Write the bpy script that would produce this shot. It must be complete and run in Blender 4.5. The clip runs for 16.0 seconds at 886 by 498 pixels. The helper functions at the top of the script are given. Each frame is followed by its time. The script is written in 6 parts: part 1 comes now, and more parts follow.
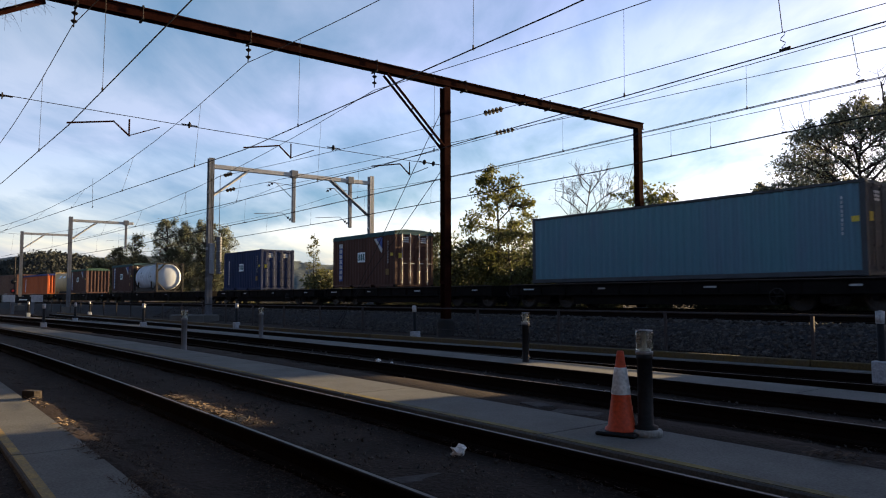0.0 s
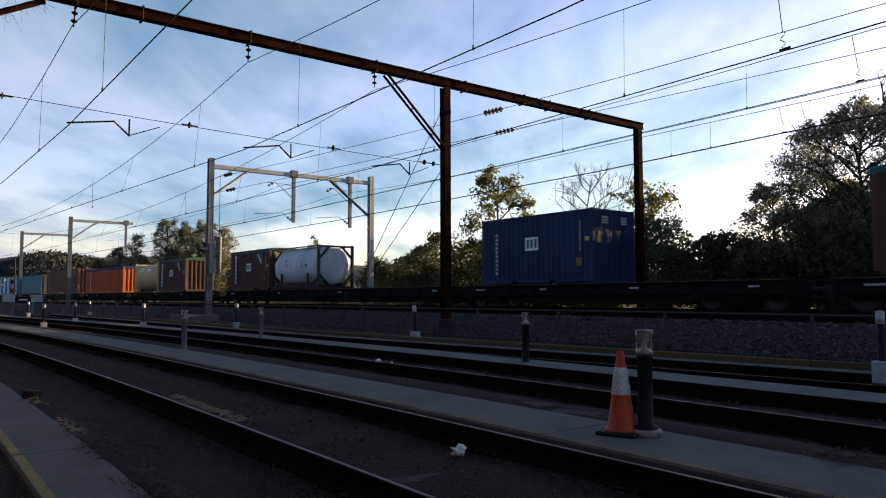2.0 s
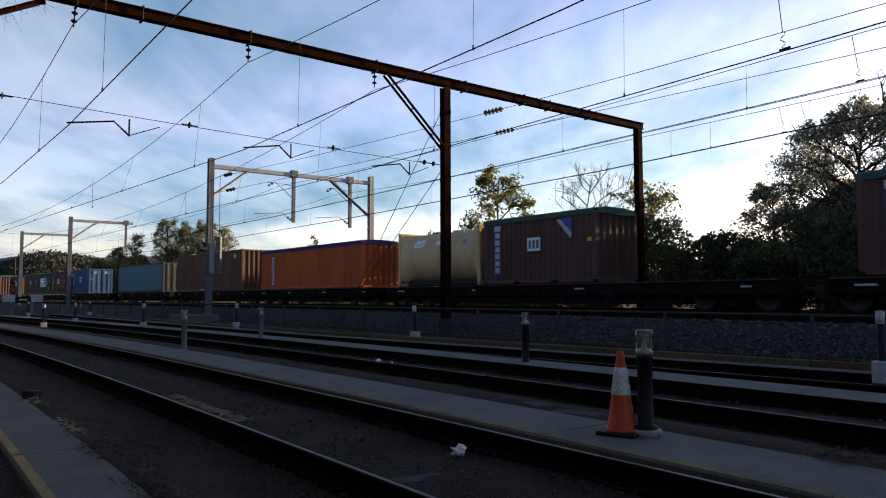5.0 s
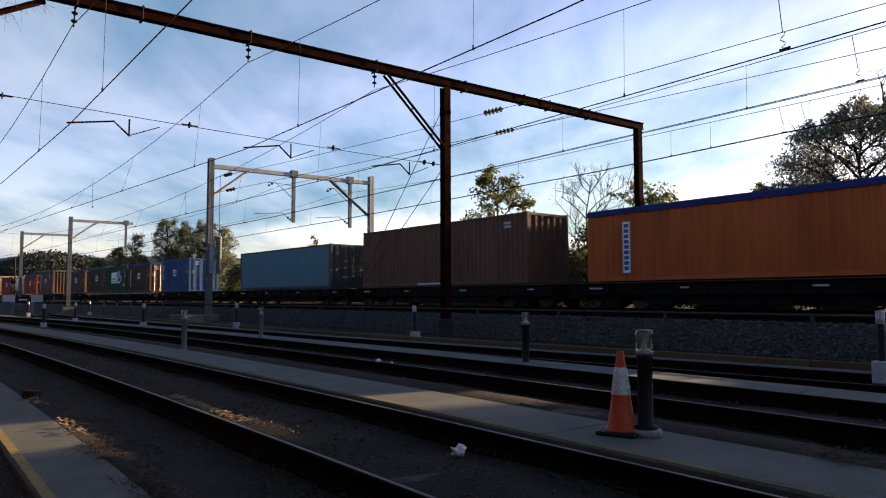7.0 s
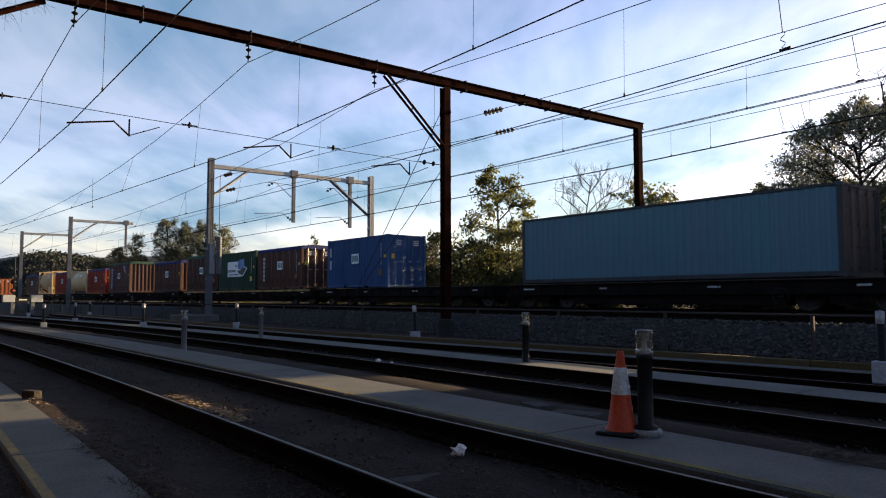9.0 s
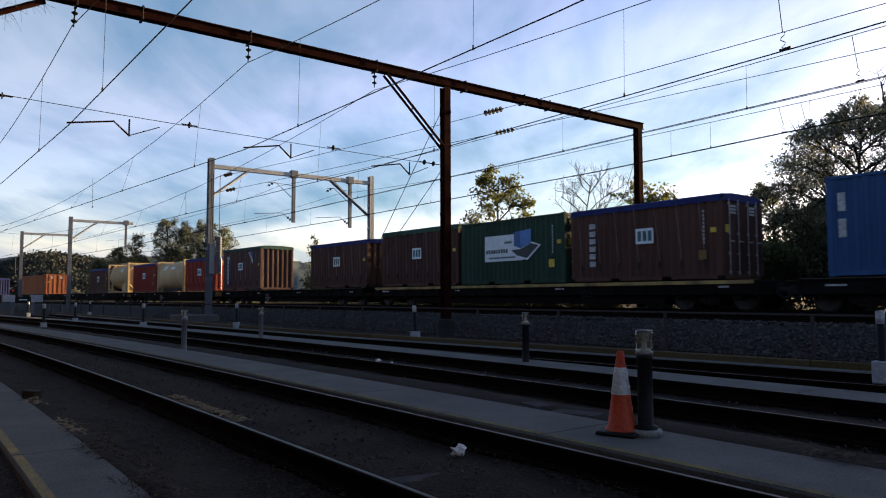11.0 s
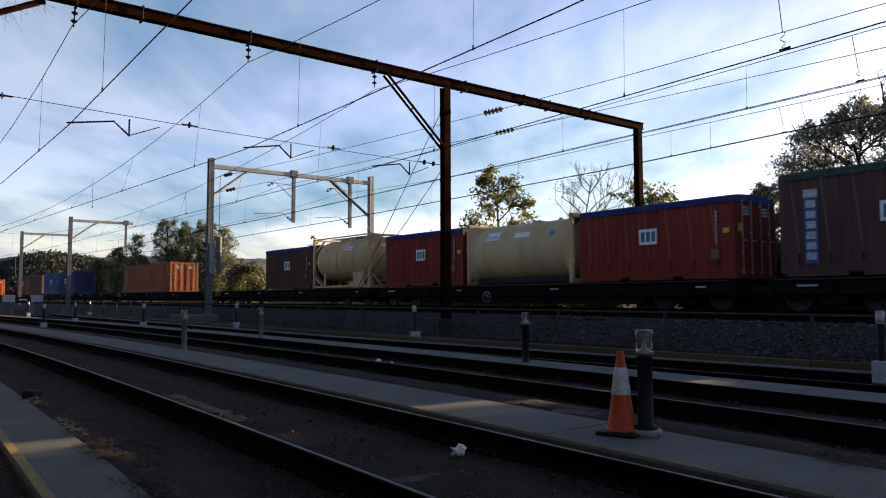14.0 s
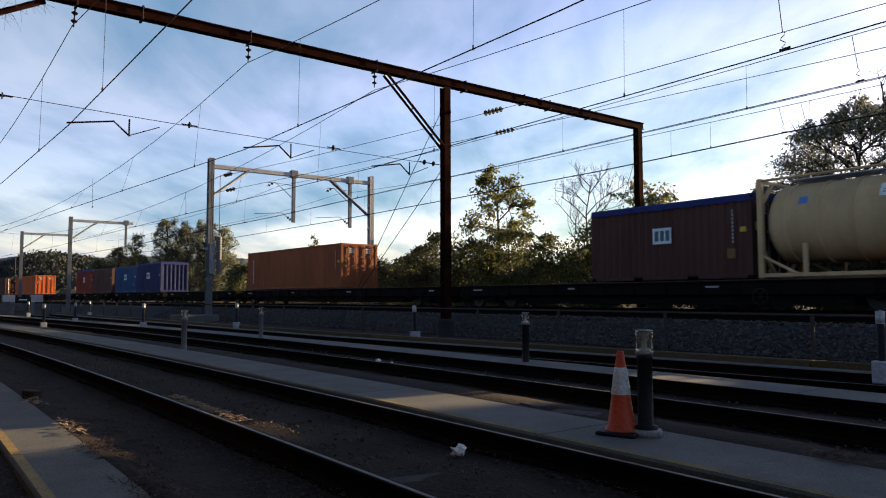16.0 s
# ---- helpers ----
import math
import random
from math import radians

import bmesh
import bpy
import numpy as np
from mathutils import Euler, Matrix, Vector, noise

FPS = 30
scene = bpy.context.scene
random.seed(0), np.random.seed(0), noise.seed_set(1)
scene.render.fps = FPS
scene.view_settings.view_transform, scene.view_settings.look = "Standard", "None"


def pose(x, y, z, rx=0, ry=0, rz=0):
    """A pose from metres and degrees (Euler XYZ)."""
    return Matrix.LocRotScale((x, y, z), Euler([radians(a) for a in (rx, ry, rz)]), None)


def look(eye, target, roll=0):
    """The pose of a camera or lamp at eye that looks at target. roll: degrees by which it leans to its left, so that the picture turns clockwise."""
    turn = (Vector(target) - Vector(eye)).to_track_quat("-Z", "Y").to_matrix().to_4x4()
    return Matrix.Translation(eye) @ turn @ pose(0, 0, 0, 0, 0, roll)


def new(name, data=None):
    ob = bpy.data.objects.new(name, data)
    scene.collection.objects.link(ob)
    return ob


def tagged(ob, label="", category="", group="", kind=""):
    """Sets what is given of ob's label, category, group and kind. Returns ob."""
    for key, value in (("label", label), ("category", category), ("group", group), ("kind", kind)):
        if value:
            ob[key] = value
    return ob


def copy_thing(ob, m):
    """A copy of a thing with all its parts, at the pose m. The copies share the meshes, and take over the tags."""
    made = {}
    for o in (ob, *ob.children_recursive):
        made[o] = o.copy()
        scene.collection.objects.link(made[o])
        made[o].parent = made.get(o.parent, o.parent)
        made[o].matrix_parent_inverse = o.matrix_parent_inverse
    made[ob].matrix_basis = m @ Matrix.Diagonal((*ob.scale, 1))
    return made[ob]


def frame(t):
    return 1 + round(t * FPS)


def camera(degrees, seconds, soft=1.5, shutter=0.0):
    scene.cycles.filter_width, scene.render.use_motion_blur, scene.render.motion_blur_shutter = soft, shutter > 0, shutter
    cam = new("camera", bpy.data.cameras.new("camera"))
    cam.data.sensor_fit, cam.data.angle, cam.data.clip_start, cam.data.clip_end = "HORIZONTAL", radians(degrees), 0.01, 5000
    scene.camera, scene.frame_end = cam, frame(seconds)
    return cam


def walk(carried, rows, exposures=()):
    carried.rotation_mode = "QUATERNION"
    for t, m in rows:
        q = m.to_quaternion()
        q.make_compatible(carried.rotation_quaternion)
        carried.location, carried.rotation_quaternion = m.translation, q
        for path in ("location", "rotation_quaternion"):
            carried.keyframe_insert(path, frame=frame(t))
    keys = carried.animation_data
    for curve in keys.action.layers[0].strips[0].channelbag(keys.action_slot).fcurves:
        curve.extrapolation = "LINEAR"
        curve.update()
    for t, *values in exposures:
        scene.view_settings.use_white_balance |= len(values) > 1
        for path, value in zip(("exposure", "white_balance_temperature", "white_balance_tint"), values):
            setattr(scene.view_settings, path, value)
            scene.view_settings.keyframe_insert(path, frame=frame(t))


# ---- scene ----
# ---- camera: a fixed tripod beside the yard ----
EYE = Vector((0.0, 0.0, 1.09))
YAW, TILT, ROLL = radians(-53.46), radians(3.864), -0.16
cam = camera(63.97, 16.0, soft=1.1, shutter=0.12)
AIM = EYE + Vector((math.sin(YAW) * math.cos(TILT), math.cos(YAW) * math.cos(TILT), math.sin(TILT))) * 10
walk(cam, [(0, look(EYE, AIM, ROLL)), (16, look(EYE, AIM, ROLL))], [(0, 1.83, 6380, 24.5), (16, 1.83, 6380, 24.5)])

# ---- sky, sun, exposure ----
SUN_AZ, SUN_EL = radians(6.0), radians(9.6)
world = bpy.data.worlds.new("world")
scene.world = world
world.use_nodes = True
wt = world.node_tree
wt.nodes.clear()


def wnode(kind, **kw):
    n = wt.nodes.new(kind)
    for k, v in kw.items():
        n.inputs[k.replace("_", " ")].default_value = v
    return n


sky = wt.nodes.new("ShaderNodeTexSky")
sky.sky_type, sky.sun_disc = "NISHITA", False
sky.sun_elevation, sky.sun_rotation = SUN_EL, SUN_AZ
sky.air_density, sky.dust_density, sky.ozone_density = 1.0, 0.8, 2.0
co = wt.nodes.new("ShaderNodeTexCoord")
# thin cirrus on a high sheet: the direction divided by its height
sep = wt.nodes.new("ShaderNodeSeparateXYZ")
wt.links.new(co.outputs["Generated"], sep.inputs[0])
hz = wt.nodes.new("ShaderNodeMath"); hz.operation = "MAXIMUM"; hz.inputs[1].default_value = 0.02
wt.links.new(sep.outputs["Z"], hz.inputs[0])
hz2 = wt.nodes.new("ShaderNodeMath"); hz2.operation = "ADD"; hz2.inputs[1].default_value = 0.16
wt.links.new(hz.outputs[0], hz2.inputs[0])
flat = wt.nodes.new("ShaderNodeVectorMath"); flat.operation = "DIVIDE"
wt.links.new(co.outputs["Generated"], flat.inputs[0])
comb = wt.nodes.new("ShaderNodeCombineXYZ")
for k in "XYZ":
    wt.links.new(hz2.outputs[0], comb.inputs[k])
wt.links.new(comb.outputs[0], flat.inputs[1])
mp = wt.nodes.new("ShaderNodeMapping")
mp.vector_type = "TEXTURE"                             # streaks drawn out along one bearing
mp.inputs["Rotation"].default_value = (0, 0, radians(140))
mp.inputs["Scale"].default_value = (1.3, 0.7, 2.5)
wt.links.new(flat.outputs[0], mp.inputs[0])
n1 = wnode("ShaderNodeTexNoise", Scale=2.0, Detail=10.0, Roughness=0.56, Distortion=0.35)
n2 = wnode("ShaderNodeTexNoise", Scale=0.8, Detail=3.0, Roughness=0.5)
wt.links.new(mp.outputs[0], n1.inputs["Vector"])
wt.links.new(flat.outputs[0], n2.inputs["Vector"])
mulc = wt.nodes.new("ShaderNodeMath"); mulc.operation = "MULTIPLY"
wt.links.new(n1.outputs[0], mulc.inputs[0]); wt.links.new(n2.outputs[0], mulc.inputs[1])
ramp = wt.nodes.new("ShaderNodeMapRange")
ramp.inputs["From Min"].default_value, ramp.inputs["From Max"].default_value = 0.115, 0.35
ramp.inputs["To Max"].default_value = 1.0
wt.links.new(mulc.outputs[0], ramp.inputs["Value"])
cloud = wt.nodes.new("ShaderNodeMixRGB"); cloud.blend_type = "MIX"
bright = wt.nodes.new("ShaderNodeMixRGB"); bright.blend_type = "MULTIPLY"; bright.inputs[0].default_value = 1.0
bright.inputs[2].default_value = (2.33, 2.12, 2.08, 1)
wt.links.new(sky.outputs[0], bright.inputs[1])
# the sheet thins out towards the zenith
thin = wt.nodes.new("ShaderNodeMapRange"); thin.interpolation_type = "SMOOTHSTEP"
thin.inputs["From Min"].default_value, thin.inputs["From Max"].default_value = 0.38, 0.85
thin.inputs["To Min"].default_value, thin.inputs["To Max"].default_value = 1.0, 0.15
wt.links.new(sep.outputs["Z"], thin.inputs["Value"])
amt = wt.nodes.new("ShaderNodeMath"); amt.operation = "MULTIPLY"
wt.links.new(ramp.outputs[0], amt.inputs[0]); wt.links.new(thin.outputs[0], amt.inputs[1])
# pale haze low over the horizon
low = wt.nodes.new("ShaderNodeMapRange"); low.interpolation_type = "SMOOTHSTEP"
low.inputs["From Min"].default_value, low.inputs["From Max"].default_value = 0.0, 0.85
low.inputs["To Min"].default_value, low.inputs["To Max"].default_value = 0.85, 0.0
wt.links.new(sep.outputs["Z"], low.inputs["Value"])
haze = wt.nodes.new("ShaderNodeMixRGB"); haze.blend_type = "LIGHTEN"
haze.inputs[2].default_value = (1.55, 2.6, 4.3, 1)
wt.links.new(low.outputs[0], haze.inputs[0]); wt.links.new(sky.outputs[0], haze.inputs[1])
tint = wt.nodes.new("ShaderNodeMixRGB"); tint.blend_type = "MULTIPLY"; tint.inputs[0].default_value = 1.0
tint.inputs[2].default_value = (0.82, 1.06, 1.0, 1)
wt.links.new(haze.outputs[0], tint.inputs[1])
veil = wt.nodes.new("ShaderNodeMixRGB"); veil.blend_type = "MULTIPLY"; veil.inputs[0].default_value = 1.0
veil.inputs[2].default_value = (2.98, 1.80, 1.27, 1)
wt.links.new(tint.outputs[0], veil.inputs[1])
most = wt.nodes.new("ShaderNodeMixRGB"); most.blend_type = "LIGHTEN"; most.inputs[0].default_value = 1.0
wt.links.new(veil.outputs[0], most.inputs[1]); wt.links.new(bright.outputs[0], most.inputs[2])
wt.links.new(amt.outputs[0], cloud.inputs[0])
wt.links.new(tint.outputs[0], cloud.inputs[1]); wt.links.new(most.outputs[0], cloud.inputs[2])
bg = wt.nodes.new("ShaderNodeBackground"); bg.inputs["Strength"].default_value = 0.043
wo = wt.nodes.new("ShaderNodeOutputWorld")
wt.links.new(cloud.outputs[0], bg.inputs[0]); wt.links.new(bg.outputs[0], wo.inputs[0])

sun_data = bpy.data.lights.new("sun", "SUN")
sun_data.energy, sun_data.angle, sun_data.color = 5.0, radians(0.6), (1.0, 0.76, 0.36)
sun = new("sun", sun_data)
SUN_DIR = Vector((math.sin(SUN_AZ) * math.cos(SUN_EL), math.cos(SUN_AZ) * math.cos(SUN_EL), math.sin(SUN_EL)))
sun.matrix_basis = look(SUN_DIR * 300, (0, 0, 0))


# ---- materials ----
def mat(name, base, rough=0.7, metal=0.0, dark=0.6, scale=3.0, amount=0.6, bump=0.2, fine=40.0, rand=0.0, island=0.0,
        streak=0.0, spec=0.3, trans=0.0, stain=None, grain=1.0):
    """Painted or bare surface: broad blotches, fine grain, optional downward streaks, stains of a second colour."""
    m = bpy.data.materials.new(name)
    m.use_nodes = True
    t = m.node_tree
    p = t.nodes["Principled BSDF"]
    p.inputs["Roughness"].default_value, p.inputs["Metallic"].default_value = rough, metal
    p.inputs["Specular IOR Level"].default_value = spec
    c = t.nodes.new("ShaderNodeTexCoord")
    vec = c.outputs["Object"]
    if streak:
        s = t.nodes.new("ShaderNodeMapping")
        s.inputs["Scale"].default_value = (1, 1, streak)
        t.links.new(vec, s.inputs[0])
        vec = s.outputs[0]
    a = t.nodes.new("ShaderNodeTexNoise")
    a.inputs["Scale"].default_value, a.inputs["Detail"].default_value, a.inputs["Roughness"].default_value = scale, 6, 0.65
    t.links.new(vec, a.inputs["Vector"])
    f = t.nodes.new("ShaderNodeTexNoise")
    f.inputs["Scale"].default_value, f.inputs["Detail"].default_value = fine, 4
    t.links.new(c.outputs["Object"], f.inputs["Vector"])
    r = t.nodes.new("ShaderNodeMapRange")
    r.inputs["From Min"].default_value, r.inputs["From Max"].default_value = 0.38, 0.68
    t.links.new(a.outputs[0], r.inputs["Value"])
    mix = t.nodes.new("ShaderNodeMixRGB")
    mix.inputs[1].default_value = (*base, 1)
    mix.inputs[2].default_value = (*(stain or [x * dark for x in base]), 1)
    k = t.nodes.new("ShaderNodeMath"); k.operation = "MULTIPLY"; k.inputs[1].default_value = amount
    t.links.new(r.outputs[0], k.inputs[0]); t.links.new(k.outputs[0], mix.inputs[0])
    g = t.nodes.new("ShaderNodeMapRange")
    g.inputs["From Min"].default_value, g.inputs["From Max"].default_value = 0.3, 0.7
    g.inputs["To Min"].default_value, g.inputs["To Max"].default_value = 1 - 0.28 * grain, 1 + 0.25 * grain
    t.links.new(f.outputs[0], g.inputs["Value"])
    hsv = t.nodes.new("ShaderNodeHueSaturation")
    t.links.new(mix.outputs[0], hsv.inputs["Color"])
    last = g.outputs[0]
    for kind, out, amt in (("ShaderNodeObjectInfo", "Random", rand), ("ShaderNodeNewGeometry", "Random Per Island", island)):
        if amt:
            o = t.nodes.new(kind)
            mr = t.nodes.new("ShaderNodeMapRange")
            mr.inputs["To Min"].default_value, mr.inputs["To Max"].default_value = 1 - amt, 1 + amt
            t.links.new(o.outputs[out], mr.inputs["Value"])
            mm = t.nodes.new("ShaderNodeMath"); mm.operation = "MULTIPLY"
            t.links.new(last, mm.inputs[0]); t.links.new(mr.outputs[0], mm.inputs[1])
            last = mm.outputs[0]
    t.links.new(last, hsv.inputs["Value"])
    t.links.new(hsv.outputs[0], p.inputs["Base Color"])
    rr = t.nodes.new("ShaderNodeMapRange")
    rr.inputs["To Min"].default_value, rr.inputs["To Max"].default_value = max(0.05, rough - 0.12), min(1, rough + 0.12)
    t.links.new(a.outputs[0], rr.inputs["Value"]); t.links.new(rr.outputs[0], p.inputs["Roughness"])
    if bump:
        b = t.nodes.new("ShaderNodeBump")
        b.inputs["Strength"].default_value, b.inputs["Distance"].default_value = bump, 0.02
        t.links.new(f.outputs[0], b.inputs["Height"]); t.links.new(b.outputs[0], p.inputs["Normal"])
    if trans:
        tr = t.nodes.new("ShaderNodeBsdfTranslucent")
        t.links.new(hsv.outputs[0], tr.inputs[0])
        ms = t.nodes.new("ShaderNodeMixShader"); ms.inputs[0].default_value = trans
        t.links.new(p.outputs[0], ms.inputs[1]); t.links.new(tr.outputs[0], ms.inputs[2])
        t.links.new(ms.outputs[0], t.nodes["Material Output"].inputs["Surface"])
    return m


DIRT = mat("dirt", (0.026, 0.0178, 0.0155), 0.95, dark=0.55, scale=1.3, amount=0.9, bump=0.9, fine=26, spec=0.1)
CONCRETE = mat("concrete", (0.110, 0.112, 0.110), 0.85, dark=0.68, scale=1.3, amount=0.85, bump=0.08, fine=60, spec=0.2)
YELLOW = mat("yellow_paint", (0.27, 0.175, 0.03), 0.7, scale=5, amount=0.9, bump=0.2, fine=50, stain=(0.11, 0.09, 0.06))
EDGE_PAINT = mat("faded_edge_paint", (0.15, 0.115, 0.03), 0.85, scale=3, amount=0.95, bump=0.2, fine=40, stain=(0.06, 0.06, 0.05))
KERB_PAINT = mat("kerb_paint", (0.085, 0.058, 0.018), 0.85, scale=2.5, amount=0.9, bump=0.3, fine=30, stain=(0.07, 0.055, 0.04), rand=0.2)
RAIL_SIDE = mat("rail_rust", (0.010, 0.0062, 0.005), 0.95, dark=0.5, scale=4, bump=0.4, fine=60, spec=0.04)
RAIL_TOP = mat("rail_polished", (0.10, 0.08, 0.073), 0.5, 0.9, dark=0.7, scale=6, amount=0.4, bump=0.03, fine=90)
BALLAST = mat("ballast", (0.034, 0.034, 0.037), 0.95, dark=0.45, scale=14, amount=0.9, bump=1.0, fine=30, spec=0.1)
STONE = mat("stone", (0.060, 0.055, 0.053), 0.9, dark=0.6, scale=6, bump=0.3, fine=40, island=0.45, spec=0.15)
SINGLE_STONE = mat("single_stone", (0.062, 0.057, 0.055), 0.9, dark=0.6, scale=6, bump=0.3, fine=40, rand=0.45, spec=0.15)
RUST_STEEL = mat("rust_steel", (0.024, 0.0075, 0.005), 0.9, 0.0, dark=0.4, scale=2.2, amount=0.9, bump=0.35, fine=45, spec=0.01)
DARK_STEEL = mat("dark_steel", (0.016, 0.0145, 0.0145), 0.8, 0.0, dark=0.5, scale=2, bump=0.3, fine=40)
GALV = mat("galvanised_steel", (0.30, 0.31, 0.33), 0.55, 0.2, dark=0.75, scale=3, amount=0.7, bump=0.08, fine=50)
# darker blue-grey steel: near posts, drop posts, arms and the rear weight stack
GALV_DARK = mat("dark_grey_steel", (0.115, 0.128, 0.155), 0.6, 0.1, dark=0.6, scale=3, bump=0.1, fine=50)
WIRE = mat("copper_wire", (0.026, 0.024, 0.025), 0.7, 0.0, scale=2, bump=0, spec=0.06)
INSUL = mat("brown_insulator", (0.012, 0.010, 0.011), 0.7, scale=5, bump=0.05, spec=0.06)
WHITE = mat("white_paint", (0.58, 0.65, 0.70), 0.6, dark=0.7, scale=6, amount=0.6, bump=0.1, fine=60)
DULL_WHITE = mat("dull_white_paint", (0.34, 0.37, 0.41), 0.7, dark=0.6, scale=6, amount=0.7, bump=0.1)
BLACK = mat("black_plastic", (0.012, 0.012, 0.014), 0.6, scale=6, bump=0.1, spec=0.15)
ORANGE = mat("cone_orange", (0.50, 0.058, 0.016), 0.55, scale=5, amount=0.5, bump=0.08, dark=0.6)
SLEEVE = mat("cone_sleeve", (0.62, 0.63, 0.64), 0.4, scale=8, amount=0.5, bump=0.05, dark=0.6)
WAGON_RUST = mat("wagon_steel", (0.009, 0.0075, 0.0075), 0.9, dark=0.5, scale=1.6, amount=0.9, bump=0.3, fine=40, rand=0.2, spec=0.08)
WAGON_YELLOW = mat("wagon_yellow", (0.36, 0.25, 0.09), 0.8, scale=1.6, amount=0.9, bump=0.2, fine=40, stain=(0.08, 0.055, 0.04))
WHEEL_STEEL = mat("wheel_steel", (0.032, 0.028, 0.026), 0.6, 0.3, scale=3, bump=0.1)
BARK = mat("bark", (0.032, 0.025, 0.021), 0.95, dark=0.5, scale=8, bump=0.6, fine=30, streak=0.3)
PAPER = mat("litter_paper", (0.7, 0.7, 0.69), 0.8, scale=9, bump=0.1)
LEAFLIT = mat("dry_leaves", (0.060, 0.040, 0.030), 0.9, scale=9, bump=0, island=0.5)
# dry strips in the sun patch; the pale base carries some of its sunlight
STRAW_PILE = mat("dry_bark_strips", (0.24, 0.17, 0.105), 0.85, scale=9, bump=0, island=0.4)
DUSTY = mat("dusty_concrete", (0.055, 0.052, 0.055), 0.95, dark=0.6, scale=5, amount=0.9, bump=0.4, fine=30, spec=0.1)
FOOT = mat("pale_concrete", (0.27, 0.28, 0.28), 0.85, dark=0.6, scale=9, bump=0.2)
SIGN_BLUE = mat("sign_blue", (0.07, 0.19, 0.46), 0.5, scale=5, bump=0.05)
BOX_SHADE = mat("sign_blue_shade", (0.035, 0.10, 0.28), 0.5, scale=5, bump=0.05)
STRIP_BLUE = mat("strip_blue", (0.03, 0.06, 0.22), 0.6, scale=5, bump=0.05)
SIGN_YELLOW = mat("placard_yellow", (0.55, 0.40, 0.05), 0.6, scale=6, bump=0.05)
DULL_PLACARD = mat("dull_placard", (0.16, 0.095, 0.03), 0.7, scale=7, bump=0.05)
INK = mat("dark_lettering", (0.04, 0.05, 0.055), 0.6, scale=6, bump=0)
TEAL_INK = mat("teal_lettering", (0.03, 0.11, 0.13), 0.6, scale=6, bump=0)
LETTER_WHITE = mat("pale_lettering", (0.38, 0.40, 0.43), 0.6, scale=9, amount=0.9, bump=0, dark=0.5)
ROPE = mat("grey_rope", (0.22, 0.22, 0.23), 0.9, scale=9, bump=0)
FENCE_STEEL = mat("dull_fence_steel", (0.055, 0.048, 0.048), 0.75, 0.0, scale=4, bump=0.1, spec=0.12)
GREY_METAL = mat("worn_grey_metal", (0.30, 0.30, 0.31), 0.45, 0.5, scale=6, bump=0.05)


def leaf_mat(name, base):
    return mat(name, base, 0.6, dark=0.55, scale=0.5, amount=0.8, bump=0, fine=3, island=0.5, spec=0.25, trans=0.5)


# ---- mesh helpers ----
def part(name, bm, material, parent=None, label="", smooth=False, m=None):
    me = bpy.data.meshes.new(name)
    bm.normal_update()
    bm.to_mesh(me)
    bm.free()
    for x in material if isinstance(material, (list, tuple)) else (material,):
        me.materials.append(x)
    if smooth:
        me.polygons.foreach_set("use_smooth", [True] * len(me.polygons))
    ob = new(name, me)
    if parent:
        ob.parent = parent
    if m is not None:
        ob.matrix_basis = m
    if label:
        ob["label"] = label
    return ob


def empty(name, m=None):
    ob = new(name)
    ob.empty_display_size = 0.2
    if m is not None:
        ob.matrix_basis = m
    return ob


def box(bm, x0, x1, y0, y1, z0, z1, bevel=0.0, mi=0, m=None):
    vs = [bm.verts.new((x, y, z)) for x in (x0, x1) for y in (y0, y1) for z in (z0, z1)]
    if m is not None:
        for v in vs:
            v.co = m @ v.co
    fs = [bm.faces.new([vs[i] for i in f]) for f in ((0, 1, 3, 2), (4, 6, 7, 5), (0, 4, 5, 1), (2, 3, 7, 6), (0, 2, 6, 4), (1, 5, 7, 3))]
    for f in fs:
        f.material_index = mi
    if bevel:
        es = list({e for f in fs for e in f.edges})
        bmesh.ops.bevel(bm, geom=es, offset=bevel, segments=1, affect="EDGES", clamp_overlap=True)
    return fs


def boxed(*a, **k):
    bm = bmesh.new()
    box(bm, *a, **k)
    return bm


def tube(bm, pts, r0, r1=None, n=6, caps=True, mi=0):
    """A round bar along pts, its radius running from r0 to r1."""
    pts = [Vector(p) for p in pts]
    r1 = r0 if r1 is None else r1
    rings = []
    for i, p in enumerate(pts):
        d = (pts[min(i + 1, len(pts) - 1)] - pts[max(i - 1, 0)]).normalized()
        u = d.cross(Vector((0, 0, 1)) if abs(d.z) < 0.9 else Vector((1, 0, 0))).normalized()
        v = u.cross(d)
        r = r0 + (r1 - r0) * i / max(1, len(pts) - 1)
        rings.append([bm.verts.new(p + (u * math.cos(2 * math.pi * j / n) + v * math.sin(2 * math.pi * j / n)) * r) for j in range(n)])
    for a, b in zip(rings, rings[1:]):
        for j in range(n):
            bm.faces.new((a[j], a[(j + 1) % n], b[(j + 1) % n], b[j])).material_index = mi
    if caps and n > 2:
        bm.faces.new(rings[0]).material_index = mi
        bm.faces.new(list(reversed(rings[-1]))).material_index = mi


